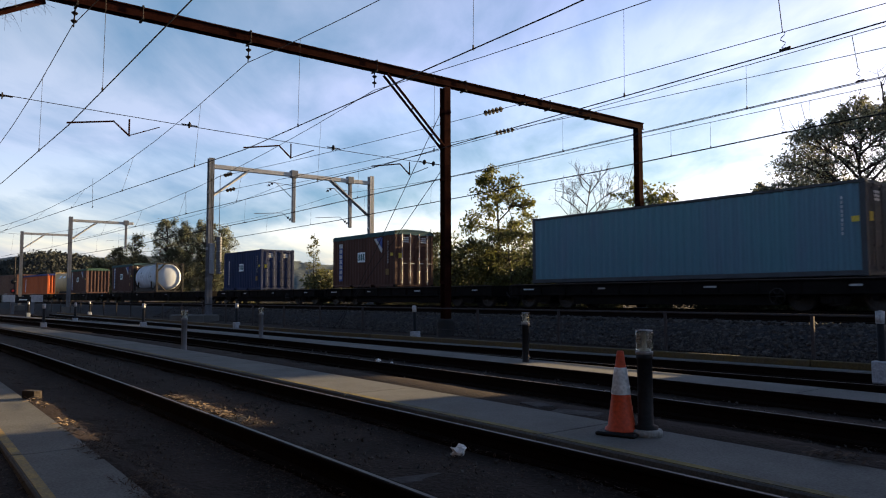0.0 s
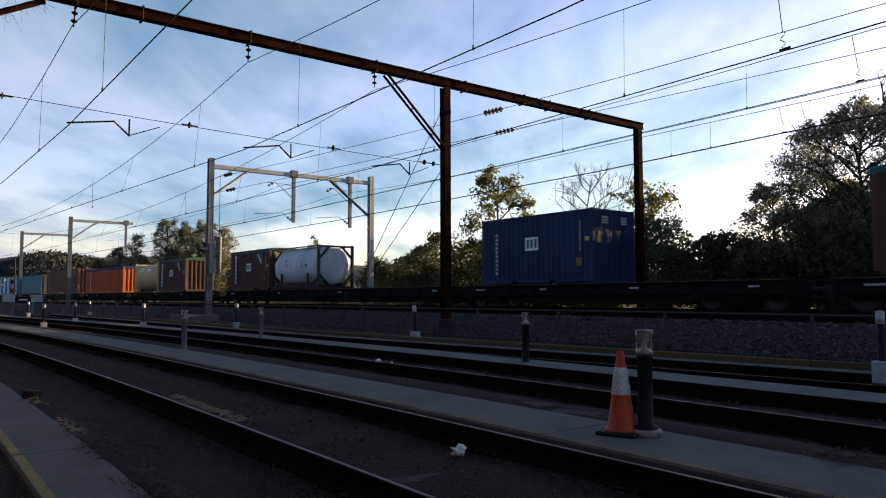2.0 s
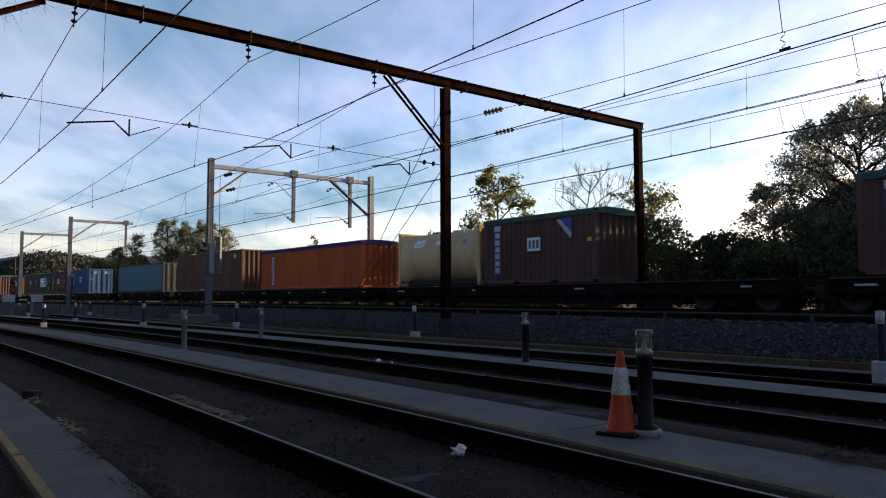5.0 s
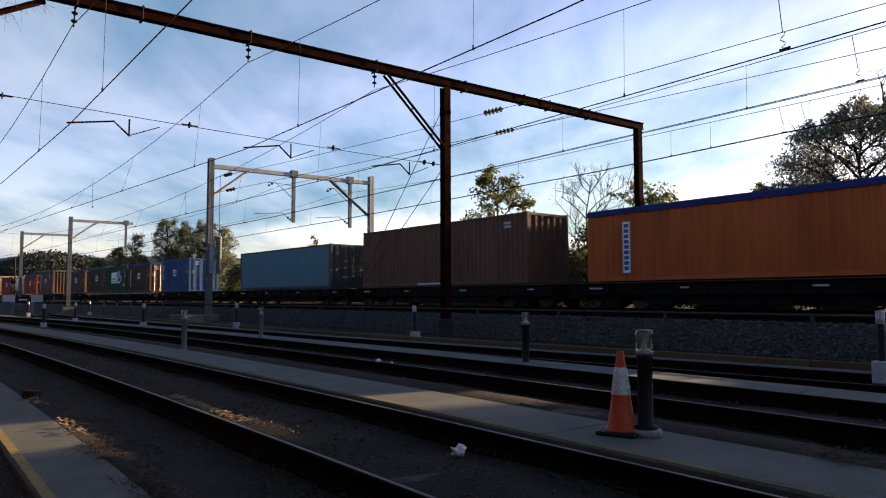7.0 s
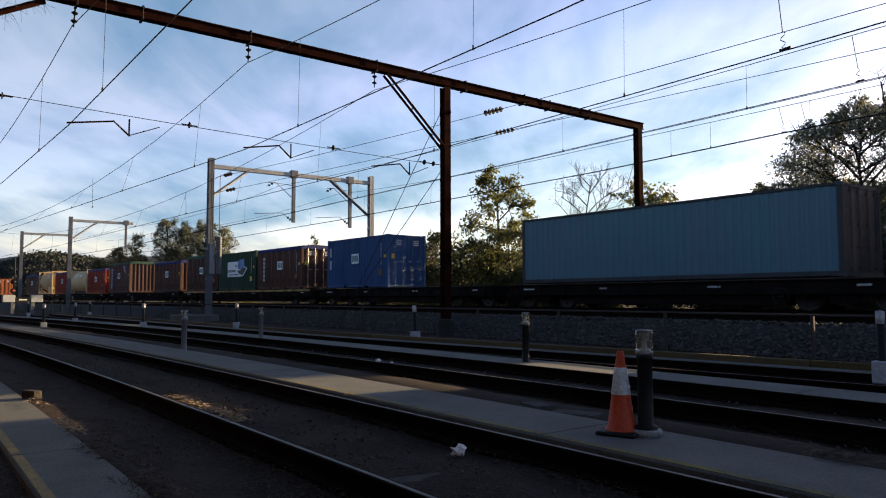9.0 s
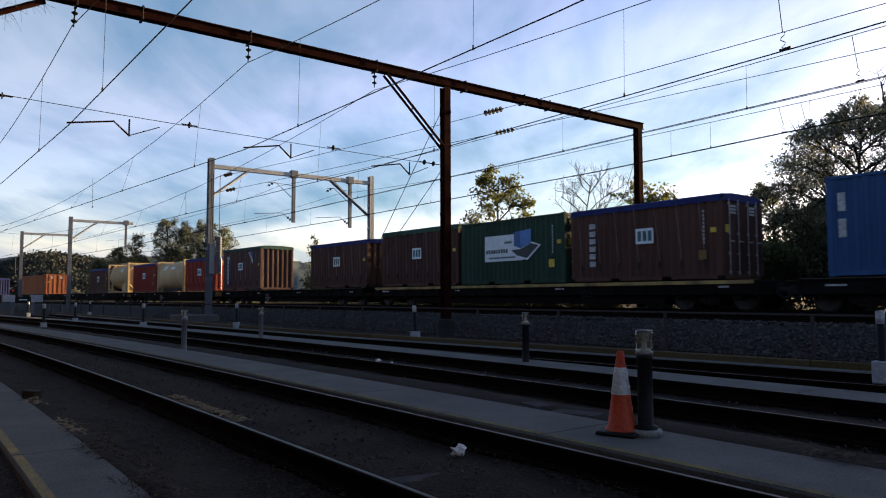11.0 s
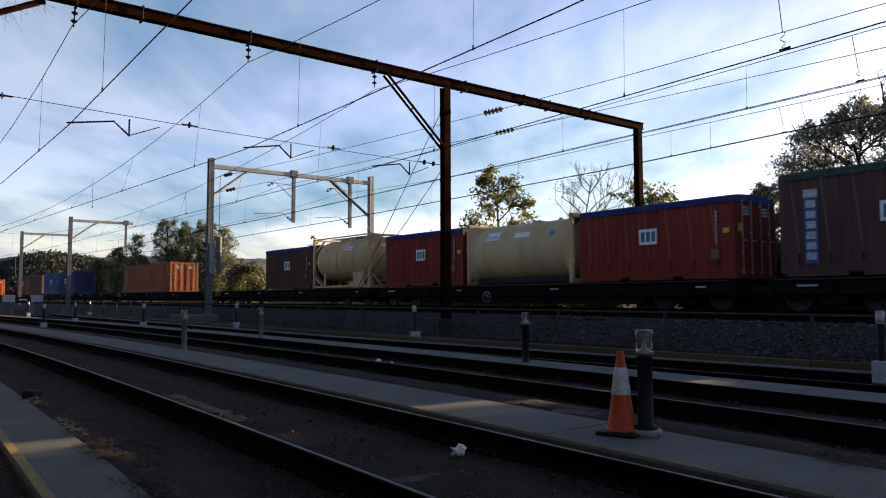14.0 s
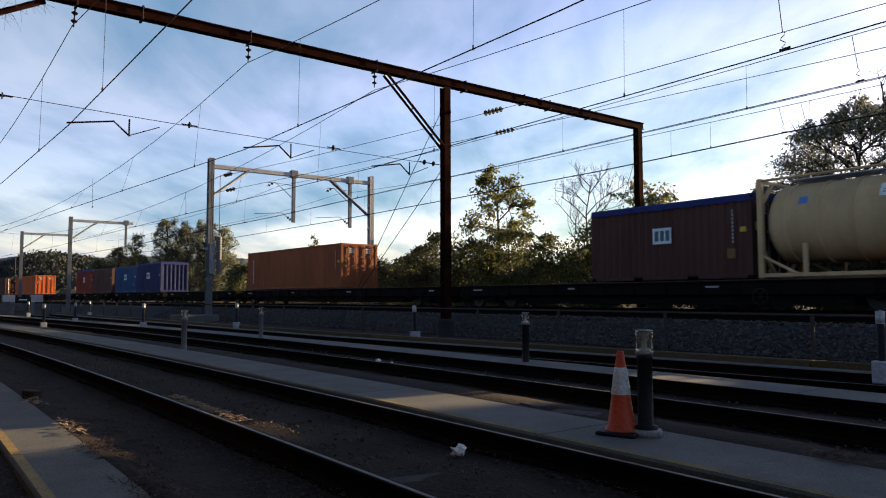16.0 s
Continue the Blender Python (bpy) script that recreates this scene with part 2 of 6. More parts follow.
def lathe(bm, prof, n=20, axis="z", mi=0, at=(0, 0, 0)):
    """A turned shape from (radius, height) pairs."""
    rings = []
    for r, h in prof:
        ring = []
        for j in range(n):
            a = 2 * math.pi * j / n
            c = (r * math.cos(a), r * math.sin(a), h) if axis == "z" else (h, r * math.cos(a), r * math.sin(a)) if axis == "x" else (r * math.cos(a), h, r * math.sin(a))
            ring.append(bm.verts.new(Vector(c) + Vector(at)))
        rings.append(ring)
    for a, b in zip(rings, rings[1:]):
        for j in range(n):
            f = bm.faces.new((a[j], a[(j + 1) % n], b[(j + 1) % n], b[j]))
            f.material_index, f.smooth = mi, True
    for ring in (rings[0], rings[-1]):
        if prof[0] != prof[-1] and (ring[0].co - ring[n // 2].co).length > 1e-4:
            bm.faces.new(ring).material_index = mi


def sweep(bm, prof, path, closed=True, mis=None):
    """A section of (across, up) points carried along path, a list of (point, side direction)."""
    rows = [[bm.verts.new(p + side * a + Vector((0, 0, z))) for a, z in prof] for p, side in path]
    n = len(prof)
    for a, b in zip(rows, rows[1:]):
        for j in range(n if closed else n - 1):
            f = bm.faces.new((a[j], a[(j + 1) % n], b[(j + 1) % n], b[j]))
            if mis:
                f.material_index = mis[j]
    if closed:
        bm.faces.new(rows[0]), bm.faces.new(list(reversed(rows[-1])))


# ---- the plan: s runs along the main line, y across it ----
def main_off(s):
    a = abs(s) if s < 0 else 0.6 * s
    if a > 150:
        return -0.0007085 * 22500 + 0.95e-6 * 3375000 - (a - 150) * 0.147
    return -0.0007085 * a * a + 0.95e-6 * a ** 3


def yard_off(s):
    a = abs(s)
    return -0.00150 * min(a, 45) ** 2 - max(0, a - 45) * 0.135


def line_off(s, y):
    f = min(1, max(0, (y - 8.5) / 4.0))
    return yard_off(s) * (1 - f) + main_off(s) * f


def fan_off(s):
    """The outer yard track fans away from the main line."""
    return 0.118 * max(s, -20) + 0.05 * min(0, s + 20)


def off(s, y):
    if y < 10:
        f = min(1, max(0, (y - 9.2) / 0.8))
        return yard_off(s) * (1 - f) + fan_off(s) * f
    f = min(1, max(0, (y - 13.0) / 0.1))
    return fan_off(s) * (1 - f) + main_off(s) * f


def along(y, s0, s1, step=1.5, z=0.0):
    n = max(2, int(abs(s1 - s0) / step) + 1)
    out = []
    for i in range(n):
        s = s0 + (s1 - s0) * i / (n - 1)
        t = (off(s + 0.1, y) - off(s - 0.1, y)) / 0.2
        out.append((Vector((s, y + off(s, y), z)), Vector((-t, 1, 0)).normalized()))
    return out


# ---- ground: one sheet, swept along the curve, out to the horizon ----
def ground():
    prof = [(-1500, -0.2), (-60, -0.15), (-8, -0.12), (0.2, -0.07), (0.6, -0.06), (0.7, -0.12), (1.1, -0.12), (1.3, -0.115), (1.5, -0.165), (2.05, -0.185), (2.3, -0.185), (2.5, -0.155), (3.1, -0.145), (3.6, -0.17), (3.8, -0.18), (3.97, -0.18),
            (4.93, -0.15), (5.1, -0.06), (5.7, -0.06), (5.9, -0.14), (6.3, -0.18), (6.5, -0.18), (6.8, -0.16), (7.2, -0.14), (7.7, -0.17), (8.1, -0.18), (9.1, -0.18), (9.4, -0.2), (10.4, -0.25),
            (12.2, -0.26), (12.95, -0.24), (13.3, -0.16), (13.9, -0.12), (14.5, 0.17), (15.05, 0.43), (15.4, 0.47), (19, 0.47), (23.2, 0.42),
            (24.2, 0.12), (26, 0.05), (40, 0.05), (120, 0.0), (1500, 0.0)]
    ys = []
    for (a, za), (b, zb) in zip(prof, prof[1:]):
        n = max(1, int((b - a) / 0.4)) if a > -8 and b < 27 else 1
        ys += [(a + (b - a) * i / n, za + (zb - za) * i / n) for i in range(n)]
    ys.append(prof[-1])
    ss = [-1500, -800, -400, -250] + [-200 + 4 * i for i in range(36)] + [-56 + 0.45 * i for i in range(130)] + [2.5 + 6 * i for i in range(10)] + [80, 150, 400, 1500]
    bm = bmesh.new()
    rows = []
    for s in ss:
        row = []
        for y, z in ys:
            dz = 0
            if 0 < y < 30 and -57 < s < 8:
                dz = 0.022 * noise.noise(Vector((s * 0.9, y * 0.9, 0))) + 0.02 * noise.noise(Vector((s * 2.3, y * 2.3, 5)))
                if 3.9 < y < 5.0 or 8.0 < y < 9.15:
                    dz = 0
            o = off(s, y) if abs(y) < 130 else 0
            row.append(bm.verts.new((s, y + o, z + dz)))
        rows.append(row)
    for a, b in zip(rows, rows[1:]):
        for j in range(len(ys) - 1):
            f = bm.faces.new((a[j], b[j], b[j + 1], a[j + 1]))
            f.material_index = 1 if 13.8 < ys[j][0] < 24 else 0
            f.smooth = True
    tagged(part("ground", bm, (DIRT, BALLAST)), "dusty brown rail yard soil with a grey ballast bank", "ground", kind="structure")


ground()

RAIL = [(-0.07, -0.26), (0.07, -0.26), (0.07, -0.148), (0.012, -0.13), (0.012, -0.045), (0.034, -0.035), (0.036, -0.008), (0.030, -0.001), (0.015, 0.0),
        (-0.015, 0.0), (-0.030, -0.001), (-0.036, -0.008), (-0.034, -0.035), (-0.012, -0.045), (-0.012, -0.13), (-0.07, -0.148)]
RAIL_MI = [0, 0, 0, 0, 0, 0, 0, 0, 1, 0, 0, 0, 0, 0, 0, 0]


def track(name, y0, gauge, z, s0, s1, label, sleepers=None):
    root = empty(name)
    tagged(root, label, "railway track", "yard and main line tracks", "structure")
    for y in (y0, y0 + gauge):
        bm = bmesh.new()
        sweep(bm, RAIL, along(y, s0, s1, 1.5, z), mis=RAIL_MI)
        part("rail", bm, (RAIL_SIDE, RAIL_TOP), root)
    if sleepers:
        bm = boxed(-0.11, 0.11, -1.25, 1.25, -0.20, -0.02, 0.02)
        first = None
        s = sleepers[0]
        while s < sleepers[1]:
            yc = y0 + gauge / 2
            m = pose(s, yc + off(s, yc), z - 0.15)
            if first is None:
                first = part("sleeper", bm, CONCRETE, root, m=m)
            else:
                o = new("sleeper", first.data)
                o.parent, o.matrix_basis = root, m
            s += 0.62


def walkway(name, y0, y1, z, s0, s1, label, near_yellow=True, far_yellow=False, joint=3.1):
    """Concrete strip in cast bays with a painted edge."""
    root = empty(name)
    tagged(root, label, "walkway", "yard walkways", "structure")
    s = s0
    while s < s1:
        e = min(s1, s + joint)
        bm = bmesh.new()
        w = y1 - y0
        sweep(bm, [(0, -0.25), (w, -0.25), (w, -0.012), (w - 0.012, 0), (0.012, 0), (0, -0.012)], along(y0, s + 0.008, e - 0.008, 0.8, z))
        part("slab", bm, CONCRETE, root)
        for yy, on in ((y0 + 0.02, near_yellow), (y1 - 0.10, far_yellow)):
            if on:
                bm = bmesh.new()
                wl = 0.062 if y0 < 2 else 0.08
                sweep(bm, [(0, -0.002), (wl, -0.002), (wl, 0.004), (0, 0.004)], along(yy, s + 0.02, e - 0.02, 0.8, z))
                part("edge_line", bm, YELLOW if y0 < 2 else EDGE_PAINT, root, "worn yellow paint" if y0 < 2 else "faded dull yellow paint")
        s = e


track("track_1", 2.32, 1.505, 0.0, -80, 12, "rusty yard track with polished rail heads")
track("track_2", 6.48, 1.505, 0.0, -80, 12, "rusty yard track with polished rail heads")
track("track_3", 10.85, 1.505, -0.1, -60, 3, "rusty yard track beside the ballast bank")
track("track_4", 16.35, 1.505, 0.66, -160, 30, "main line track on the ballast bank", (-46, 2))
track("track_5", 20.2, 1.505, 0.66, -200, 40, "main line track carrying the freight train", (-46, 2))
walkway("walkway_1", 0.615, 1.14, -0.02, -40, 4, "grey concrete walkway with a yellow edge", True)
walkway("walkway_2", 4.08, 5.03, -0.02, -60, 6, "grey concrete walkway between yard tracks with a yellow edge", True, False)
walkway("walkway_3", 8.12, 8.92, -0.02, -60, 6, "grey concrete walkway between yard tracks", False, False)
walkway("walkway_4", 12.5, 12.82, -0.1, -60, 3, "narrow concrete strip below a yellow kerb", False, False)


def kerb():
    root = tagged(empty("kerb"), "low kerb of weathered yellow-painted timbers", "kerb", kind="structure")
    s = -60.0
    while s < 2:
        bm = bmesh.new()
        sweep(bm, [(0, -0.25), (0.13, -0.25), (0.13, 0.095), (0.115, 0.11), (0.015, 0.11), (0, 0.095)], along(12.84, s + 0.01, s + 2.99, 1.0, -0.1))
        part("timber", bm, KERB_PAINT, root)
        s += 3.0


kerb()


# ---- the train ----
def train_s(X, t):
    return X + 13.979 * t - 0.01355 * t * t


def rail_pose(s, z):
    y = 20.945 + main_off(s)
    a = (main_off(s + 0.5) - main_off(s - 0.5))
    return pose(s, y, z, 0, 0, math.degrees(math.atan(a)))


MOVING = []          # (object, place along the train, height)
PAINT = {}


def paint(key):
    cols = {"teal": (0.062, 0.15, 0.19), "brown": (0.072, 0.033, 0.026), "blue": (0.015, 0.027, 0.075), "tan": (0.108, 0.054, 0.038), "orange": (0.39, 0.085, 0.022),
            "green": (0.018, 0.046, 0.034), "red": (0.20, 0.026, 0.018), "navy": (0.025, 0.032, 0.10), "skyblue": (0.026, 0.075, 0.19), "darkbrown": (0.078, 0.040, 0.035),
            "tarpblue": (0.02, 0.03, 0.13), "tarpteal": (0.03, 0.075, 0.085), "tarpgreen": (0.03, 0.07, 0.055), "white": (0.50, 0.56, 0.64), "beige": (0.46, 0.33, 0.18),
            "rustorange": (0.24, 0.075, 0.032), "tealframe": (0.045, 0.05, 0.058)}
    if key not in PAINT:
        tarp = key.startswith("tarp")
        PAINT[key] = mat("paint_" + key, cols[key], 0.8 if tarp else 0.68, dark=0.6, scale=1.1 if not tarp else 3, amount=0.75, bump=0.12 if not tarp else 0.5, stain=(0.085, 0.135, 0.19) if key == "teal" else None,
                         fine=35 if not tarp else 9, streak=0.25 if not tarp else 0, rand=0.12, spec=0.16, grain=0.35)
    return PAINT[key]


def corrugated(length, height, pitch=0.28, depth=0.05):
    """A pressed steel panel in the x-z plane, its ribs upright; its outer face looks to -y."""
    n = max(2, round(length / pitch))
    p = length / n
    xs = []
    for i in range(n):
        x = i * p
        xs += [(x, 0), (x + p * 0.27, 0), (x + p * 0.5, depth), (x + p * 0.77, depth)]
    xs.append((length, 0))
    bm = bmesh.new()
    for dy, flip in ((0, False), (0.006, True)):
        rows = [[bm.verts.new((x, y + dy, z)) for x, y in xs] for z in (0, height)]
        for i in range(len(xs) - 1):
            q = (rows[0][i], rows[0][i + 1], rows[1][i + 1], rows[1][i])
            bm.faces.new(q if not flip else tuple(reversed(q)))
    return bm


def bars(parent, name, material, x, y, z, w, h, count, upright=True, turn=None, label=""):
    """Lettering too small or not to be spelled: a row of small bars."""
    bm = bmesh.new()
    for i in range(count):
        f = (i + 0.1) / count
        g = (i + 0.8) / count
        if upright:
            box(bm, x, x + w, y - 0.004, y + 0.002, z + h * (1 - g), z + h * (1 - f))
        else:
            box(bm, x + w * f, x + w * g, y - 0.004, y + 0.002, z, z + h)
    o = part(name, bm, material, parent, label)
    if turn is not None:
        o.matrix_basis = turn
    return o


def container(X, L=6.058, H=2.591, col="brown", tarp=None, end="door", label="", panel=None, strip=None, marks=True, ropes=False, rods="GREY", endcol=None):
    root = empty("shipping_container")
    tagged(root, label, "container", "freight train load")
    W, m = 2.438, paint(col)
    hl = L / 2
    bm = bmesh.new()                                     # corner posts and rails
    for x in (-hl, hl - 0.16):
        for y in (-W / 2, W / 2 - 0.15):
            box(bm, x, x + 0.16, y, y + 0.15, 0.118, H - 0.118, 0.012)
    for y in (-W / 2, W / 2 - 0.08):
        cuts = [-hl + 0.16] + ([-1.22, -0.86, 0.86, 1.22] if L < 7 else []) + [hl - 0.16]
        for xa, xb in zip(cuts[::2], cuts[1::2]):            # fork pockets break the bottom rail
            box(bm, xa, xb, y, y + 0.08, 0.02, 0.16, 0.008)
        for xa, xb in zip(cuts[1:-1:2], cuts[2:-1:2]):
            box(bm, xa, xb, y, y + 0.08, 0.14, 0.16)
        box(bm, -hl + 0.16, hl - 0.16, y, y + 0.07, H - 0.10, H - 0.02, 0.008)
    for x in (-hl + 0.01, hl - 0.10):
        box(bm, x, x + 0.09, -W / 2 + 0.15, W / 2 - 0.15, 0.02, 0.16, 0.008)
        box(bm, x, x + 0.09, -W / 2 + 0.15, W / 2 - 0.15, H - 0.13, H - 0.02, 0.008)
    box(bm, -hl + 0.1, hl - 0.1, -W / 2 + 0.08, W / 2 - 0.08, 0.10, 0.15)
    part("frame", bm, paint("tealframe") if col == "teal" else m, root)
    cast = None
    for x in (-hl, hl - 0.178):
        for y in (-W / 2 - 0.003, W / 2 - 0.159):
            for z in (0, H - 0.118):
                mm = pose(x, y, z)
                if cast is None:
                    cast = part("corner_casting", boxed(0, 0.178, 0, 0.162, 0, 0.118, 0.012), WAGON_RUST if col in ("brown", "darkbrown") else paint("tealframe") if col == "teal" else m, root, m=mm)
                else:
                    o = new("corner_casting", cast.data)
                    o.parent, o.matrix_basis = root, mm
    pl, ph = L - 0.30, H - 0.25
    side = part("side_panel", corrugated(pl, ph), m, root, m=pose(-pl / 2, -W / 2 + 0.022, 0.155))
    o = new("side_panel", side.data)
    o.parent, o.matrix_basis = root, pose(pl / 2, W / 2 - 0.022, 0.155, 0, 0, 180)
    ew = W - 0.28
    ends = ["front", end]
    for i, kind in enumerate(ends):
        turn = pose(-hl + 0.03, ew / 2, 0.15, 0, 0, -90) if i == 0 else pose(hl - 0.03, -ew / 2, 0.15, 0, 0, 90)
        em = paint(endcol) if endcol and i else m
        if kind == "front":
            part("end_panel", corrugated(ew, H - 0.27, 0.36, 0.10), em, root, m=turn)
        else:
            for k in (0, 1):
                bm = bmesh.new()
                x0, x1 = k * ew / 2 + 0.006, (k + 1) * ew / 2 - 0.006
                box(bm, x0, x1, 0.0, 0.035, 0.0, H - 0.27, 0.006)
                for j in range(4):
                    z = 0.10 + j * (H - 0.42) / 4
                    box(bm, x0 + 0.07, x1 - 0.07, -0.014, 0.0, z, z + (H - 0.42) / 4 - 0.09, 0.012)
                d = part("door", bm, em, root, m=turn)
                rm = LETTER_WHITE if rods == "WHITE" else GREY_METAL if rods == "GREY" else em
                for f in (0.27, 0.75):
                    bm = bmesh.new()
                    x = x0 + (x1 - x0) * f
                    tube(bm, [(x, -0.05, -0.02), (x, -0.05, H - 0.25)], 0.02, n=6)
                    for z in (0.05, 0.62, 1.25, H - 0.42):
                        box(bm, x - 0.045, x + 0.045, -0.055, -0.01, z, z + 0.07)
                    box(bm, x - 0.02, x + 0.24, -0.075, -0.055, 1.02, 1.06)
                    part("lock_rod", bm, rm, d, "worn metal locking rod")
                if marks:
                    bars(d, "door_mark", LETTER_WHITE, x0 + 0.38 + 0.02 * k, -0.024, H - 0.72, 0.34, 0.30, 3, label="pale stencilled marks")
                    if k == 0:
                        part("placard", boxed(x0 + 0.08, x0 + 0.30, -0.030, -0.024, 1.30, 1.55), SIGN_YELLOW, d, "yellow placard")
    if tarp:
        bm = bmesh.new()
        n = 28
        tm = paint(tarp)
        prof = []
        for i in range(n + 1):
            x = -hl + 0.02 + (L - 0.04) * i / n
            sag = 0.03 * math.sin(i * 1.9) + 0.02 * math.sin(i * 0.7 + X)
            drop = 0.18 + (0.018 * math.sin(i * 2.4 + X) + (0.016 if i % 3 == 0 else 0)) * (1.0 if L < 7 else 0.2)
            prof.append([(x, -W / 2 - 0.014, H - drop), (x, -W / 2 - 0.016, H - 0.02), (x, -W / 2 + 0.05, H + 0.035), (x, -0.5, H + 0.09 + sag), (x, 0.5, H + 0.09 + sag),
                         (x, W / 2 - 0.05, H + 0.035), (x, W / 2 + 0.016, H - 0.02), (x, W / 2 + 0.014, H - drop)])
        rows = [[bm.verts.new(c) for c in r] for r in prof]
        for a, b in zip(rows, rows[1:]):
            for j in range(7):
                bm.faces.new((a[j], b[j], b[j + 1], a[j + 1]))
        for r, sx in ((rows[0], -1), (rows[-1], 1)):
            low = [bm.verts.new((v.co.x + sx * 0.035, v.co.y, min(v.co.z, H - 0.02) - 0.14 - 0.05 * math.sin(3 * i))) for i, v in enumerate(r[1:7])]
            for j in range(5):
                bm.faces.new((r[j + 1], r[j + 2], low[j + 1], low[j]))
        part("tarpaulin", bm, tm, root, "weathered sagging tarpaulin cover")
    else:
        o = part("roof_panel", corrugated(pl, W - 0.16, 0.35, 0.02), m, root, m=pose(-pl / 2, -W / 2 + 0.08, H - 0.03, -90))
    if ropes:
        rope = knot = None
        for i in range(7):
            m1 = pose(-hl + 0.35 + i * (L - 0.7) / 6.5, 0, 0)
            if rope is None:
                bm = bmesh.new()
                tube(bm, [(0, -W / 2 - 0.02, H - 0.15), (0.16, -W / 2 - 0.012, 1.0), (0.19, -W / 2 - 0.012, 0.62)], 0.006, n=4)
                rope = part("tie_rope", bm, ROPE, root, "pale tie rope hanging from the cover", m=m1)
                knot = part("rope_end", boxed(0.16, 0.22, -W / 2 - 0.03, -W / 2 - 0.005, 0.40, 0.64, 0.008), BLACK, root, "dark knotted rope end", m=m1)
            else:
                for nm, src in (("tie_rope", rope), ("rope_end", knot)):
                    o = new(nm, src.data)
                    o.parent, o.matrix_basis = root, m1
    yo = -W / 2 - 0.006
    if panel == "plate":
        x, z = (-0.12 if X == -170.45 else -0.40), H * 0.48
        part("name_plate", boxed(x, x + 0.70, yo - 0.016, yo, z, z + 0.52), WHITE, root, "pale plate with dark lettering")
        bars(root, "plate_mark", TEAL_INK, x + 0.06, yo - 0.017, z + 0.09, 0.62, 0.34, 3, False)
    if panel == "poster":
        bm = boxed(-1.45, 0.85, yo - 0.010, yo, 0.95, 2.02)
        part("poster", bm, WHITE, root, "white advertising panel with blue box shapes")
        bm = bmesh.new()
        v = [(0.32, 1.55), (0.70, 1.42), (1.28, 1.60), (1.28, 2.18), (0.32, 2.10)]
        bm.faces.new([bm.verts.new((x, yo - 0.016, z)) for x, z in v])
        part("poster_box", bm, SIGN_BLUE, root, "blue box shape")
        bm = bmesh.new()
        v = [(0.32, 1.55), (0.70, 1.42), (0.66, 2.13), (0.32, 2.10)]
        bm.faces.new([bm.verts.new((x, yo - 0.018, z)) for x, z in v])
        part("poster_box_side", bm, BOX_SHADE, root, "darker blue side of the box shape")
        bm = bmesh.new()
        v = [(0.06, 1.39), (0.70, 1.45), (1.32, 1.66), (1.82, 1.51), (1.08, 0.94), (0.44, 1.10)]
        bm.faces.new([bm.verts.new((x, yo - 0.013, z)) for x, z in v])
        part("poster_arrow_edge", bm, WHITE, root, "white outline of the arrow shape")
        bm = bmesh.new()
        v = [(0.15, 1.38), (0.70, 1.40), (1.28, 1.60), (1.70, 1.50), (1.05, 1.02), (0.50, 1.15)]
        bm.faces.new([bm.verts.new((x, yo - 0.020, z)) for x, z in v])
        part("poster_arrow", bm, INK, root, "dark arrow shape")
        bars(root, "poster_lettering", INK, -1.38, yo - 0.012, 1.28, 1.35, 0.16, 9, False)
        bars(root, "poster_lettering", INK, -0.25, yo - 0.012, 1.66, 0.45, 0.10, 5, False)
        bars(root, "poster_lettering", INK, -1.2, yo - 0.012, 1.06, 1.6, 0.07, 14, False)
    if strip:
        mat_s, x, z, w, h, n, bgm = strip
        if bgm:
            part("logo_strip", boxed(x - 0.05, x + w + 0.05, yo - 0.010, yo, z - 0.05, z + h + 0.05), bgm, root, "upright painted logo strip")
        if bgm is STRIP_BLUE:
            part("logo_cap", boxed(x - 0.06, x + w + 0.06, yo - 0.012, yo, z + h + 0.055, z + h + 0.28), LETTER_WHITE, root, "pale block over the logo strip")
            for nm, mt, dy, pts, lab in (("logo_patch", STRIP_BLUE, 0.008, ((1.36, 0.90), (1.92, 0.92), (1.92, 0.70)), "dark blue triangular logo patch"),
                                         ("logo_band", LETTER_WHITE, 0.006, ((1.16, 0.895), (1.34, 0.90), (1.93, 0.69), (1.86, 0.62)), "slanted pale logo band")):
                bm = bmesh.new()
                fr = [bm.verts.new((px_, yo - dy, pz * H)) for px_, pz in pts]
                bk = [bm.verts.new((px_, yo, pz * H)) for px_, pz in pts]
                bm.faces.new(fr)
                for k in range(len(pts)):
                    e = (k + 1) % len(pts)
                    bm.faces.new((fr[k], bk[k], bk[e], fr[e]))
                part(nm, bm, mt, root, lab)
        bars(root, "strip_lettering", mat_s, x, yo - 0.011, z, w, h, n)
    if marks:
        if end != "front":
            bars(root, "side_mark", LETTER_WHITE, hl - 0.62, yo - 0.004, H * 0.42, 0.05, H * 0.42, 9, label="pale stencilled number column")
        part("side_placard", boxed(hl - 0.36, hl - 0.17, yo - 0.012, yo, H * 0.56, H * 0.56 + 0.15), SIGN_YELLOW, root, "small yellow placard")
        if panel and end != "front":
            part("side_placard", boxed(hl - 0.80, hl - 0.52, yo - 0.010, yo, 0.62, 0.92), DULL_PLACARD if panel == "plate" else SIGN_YELLOW, root, "upright dull yellow placard")
    if col == "tan":
        part("sill_marking", boxed(-1.2, 0.9, yo - 0.008, yo, 0.06, 0.15), LETTER_WHITE, root, "pale marking strip along the bottom rail")
        bars(root, "corner_logo", LETTER_WHITE, 4.75, yo - 0.004, 2.28, 0.42, 0.30, 2, label="faded pale logo")
    MOVING.append((root, X + hl, 1.60))
    return root


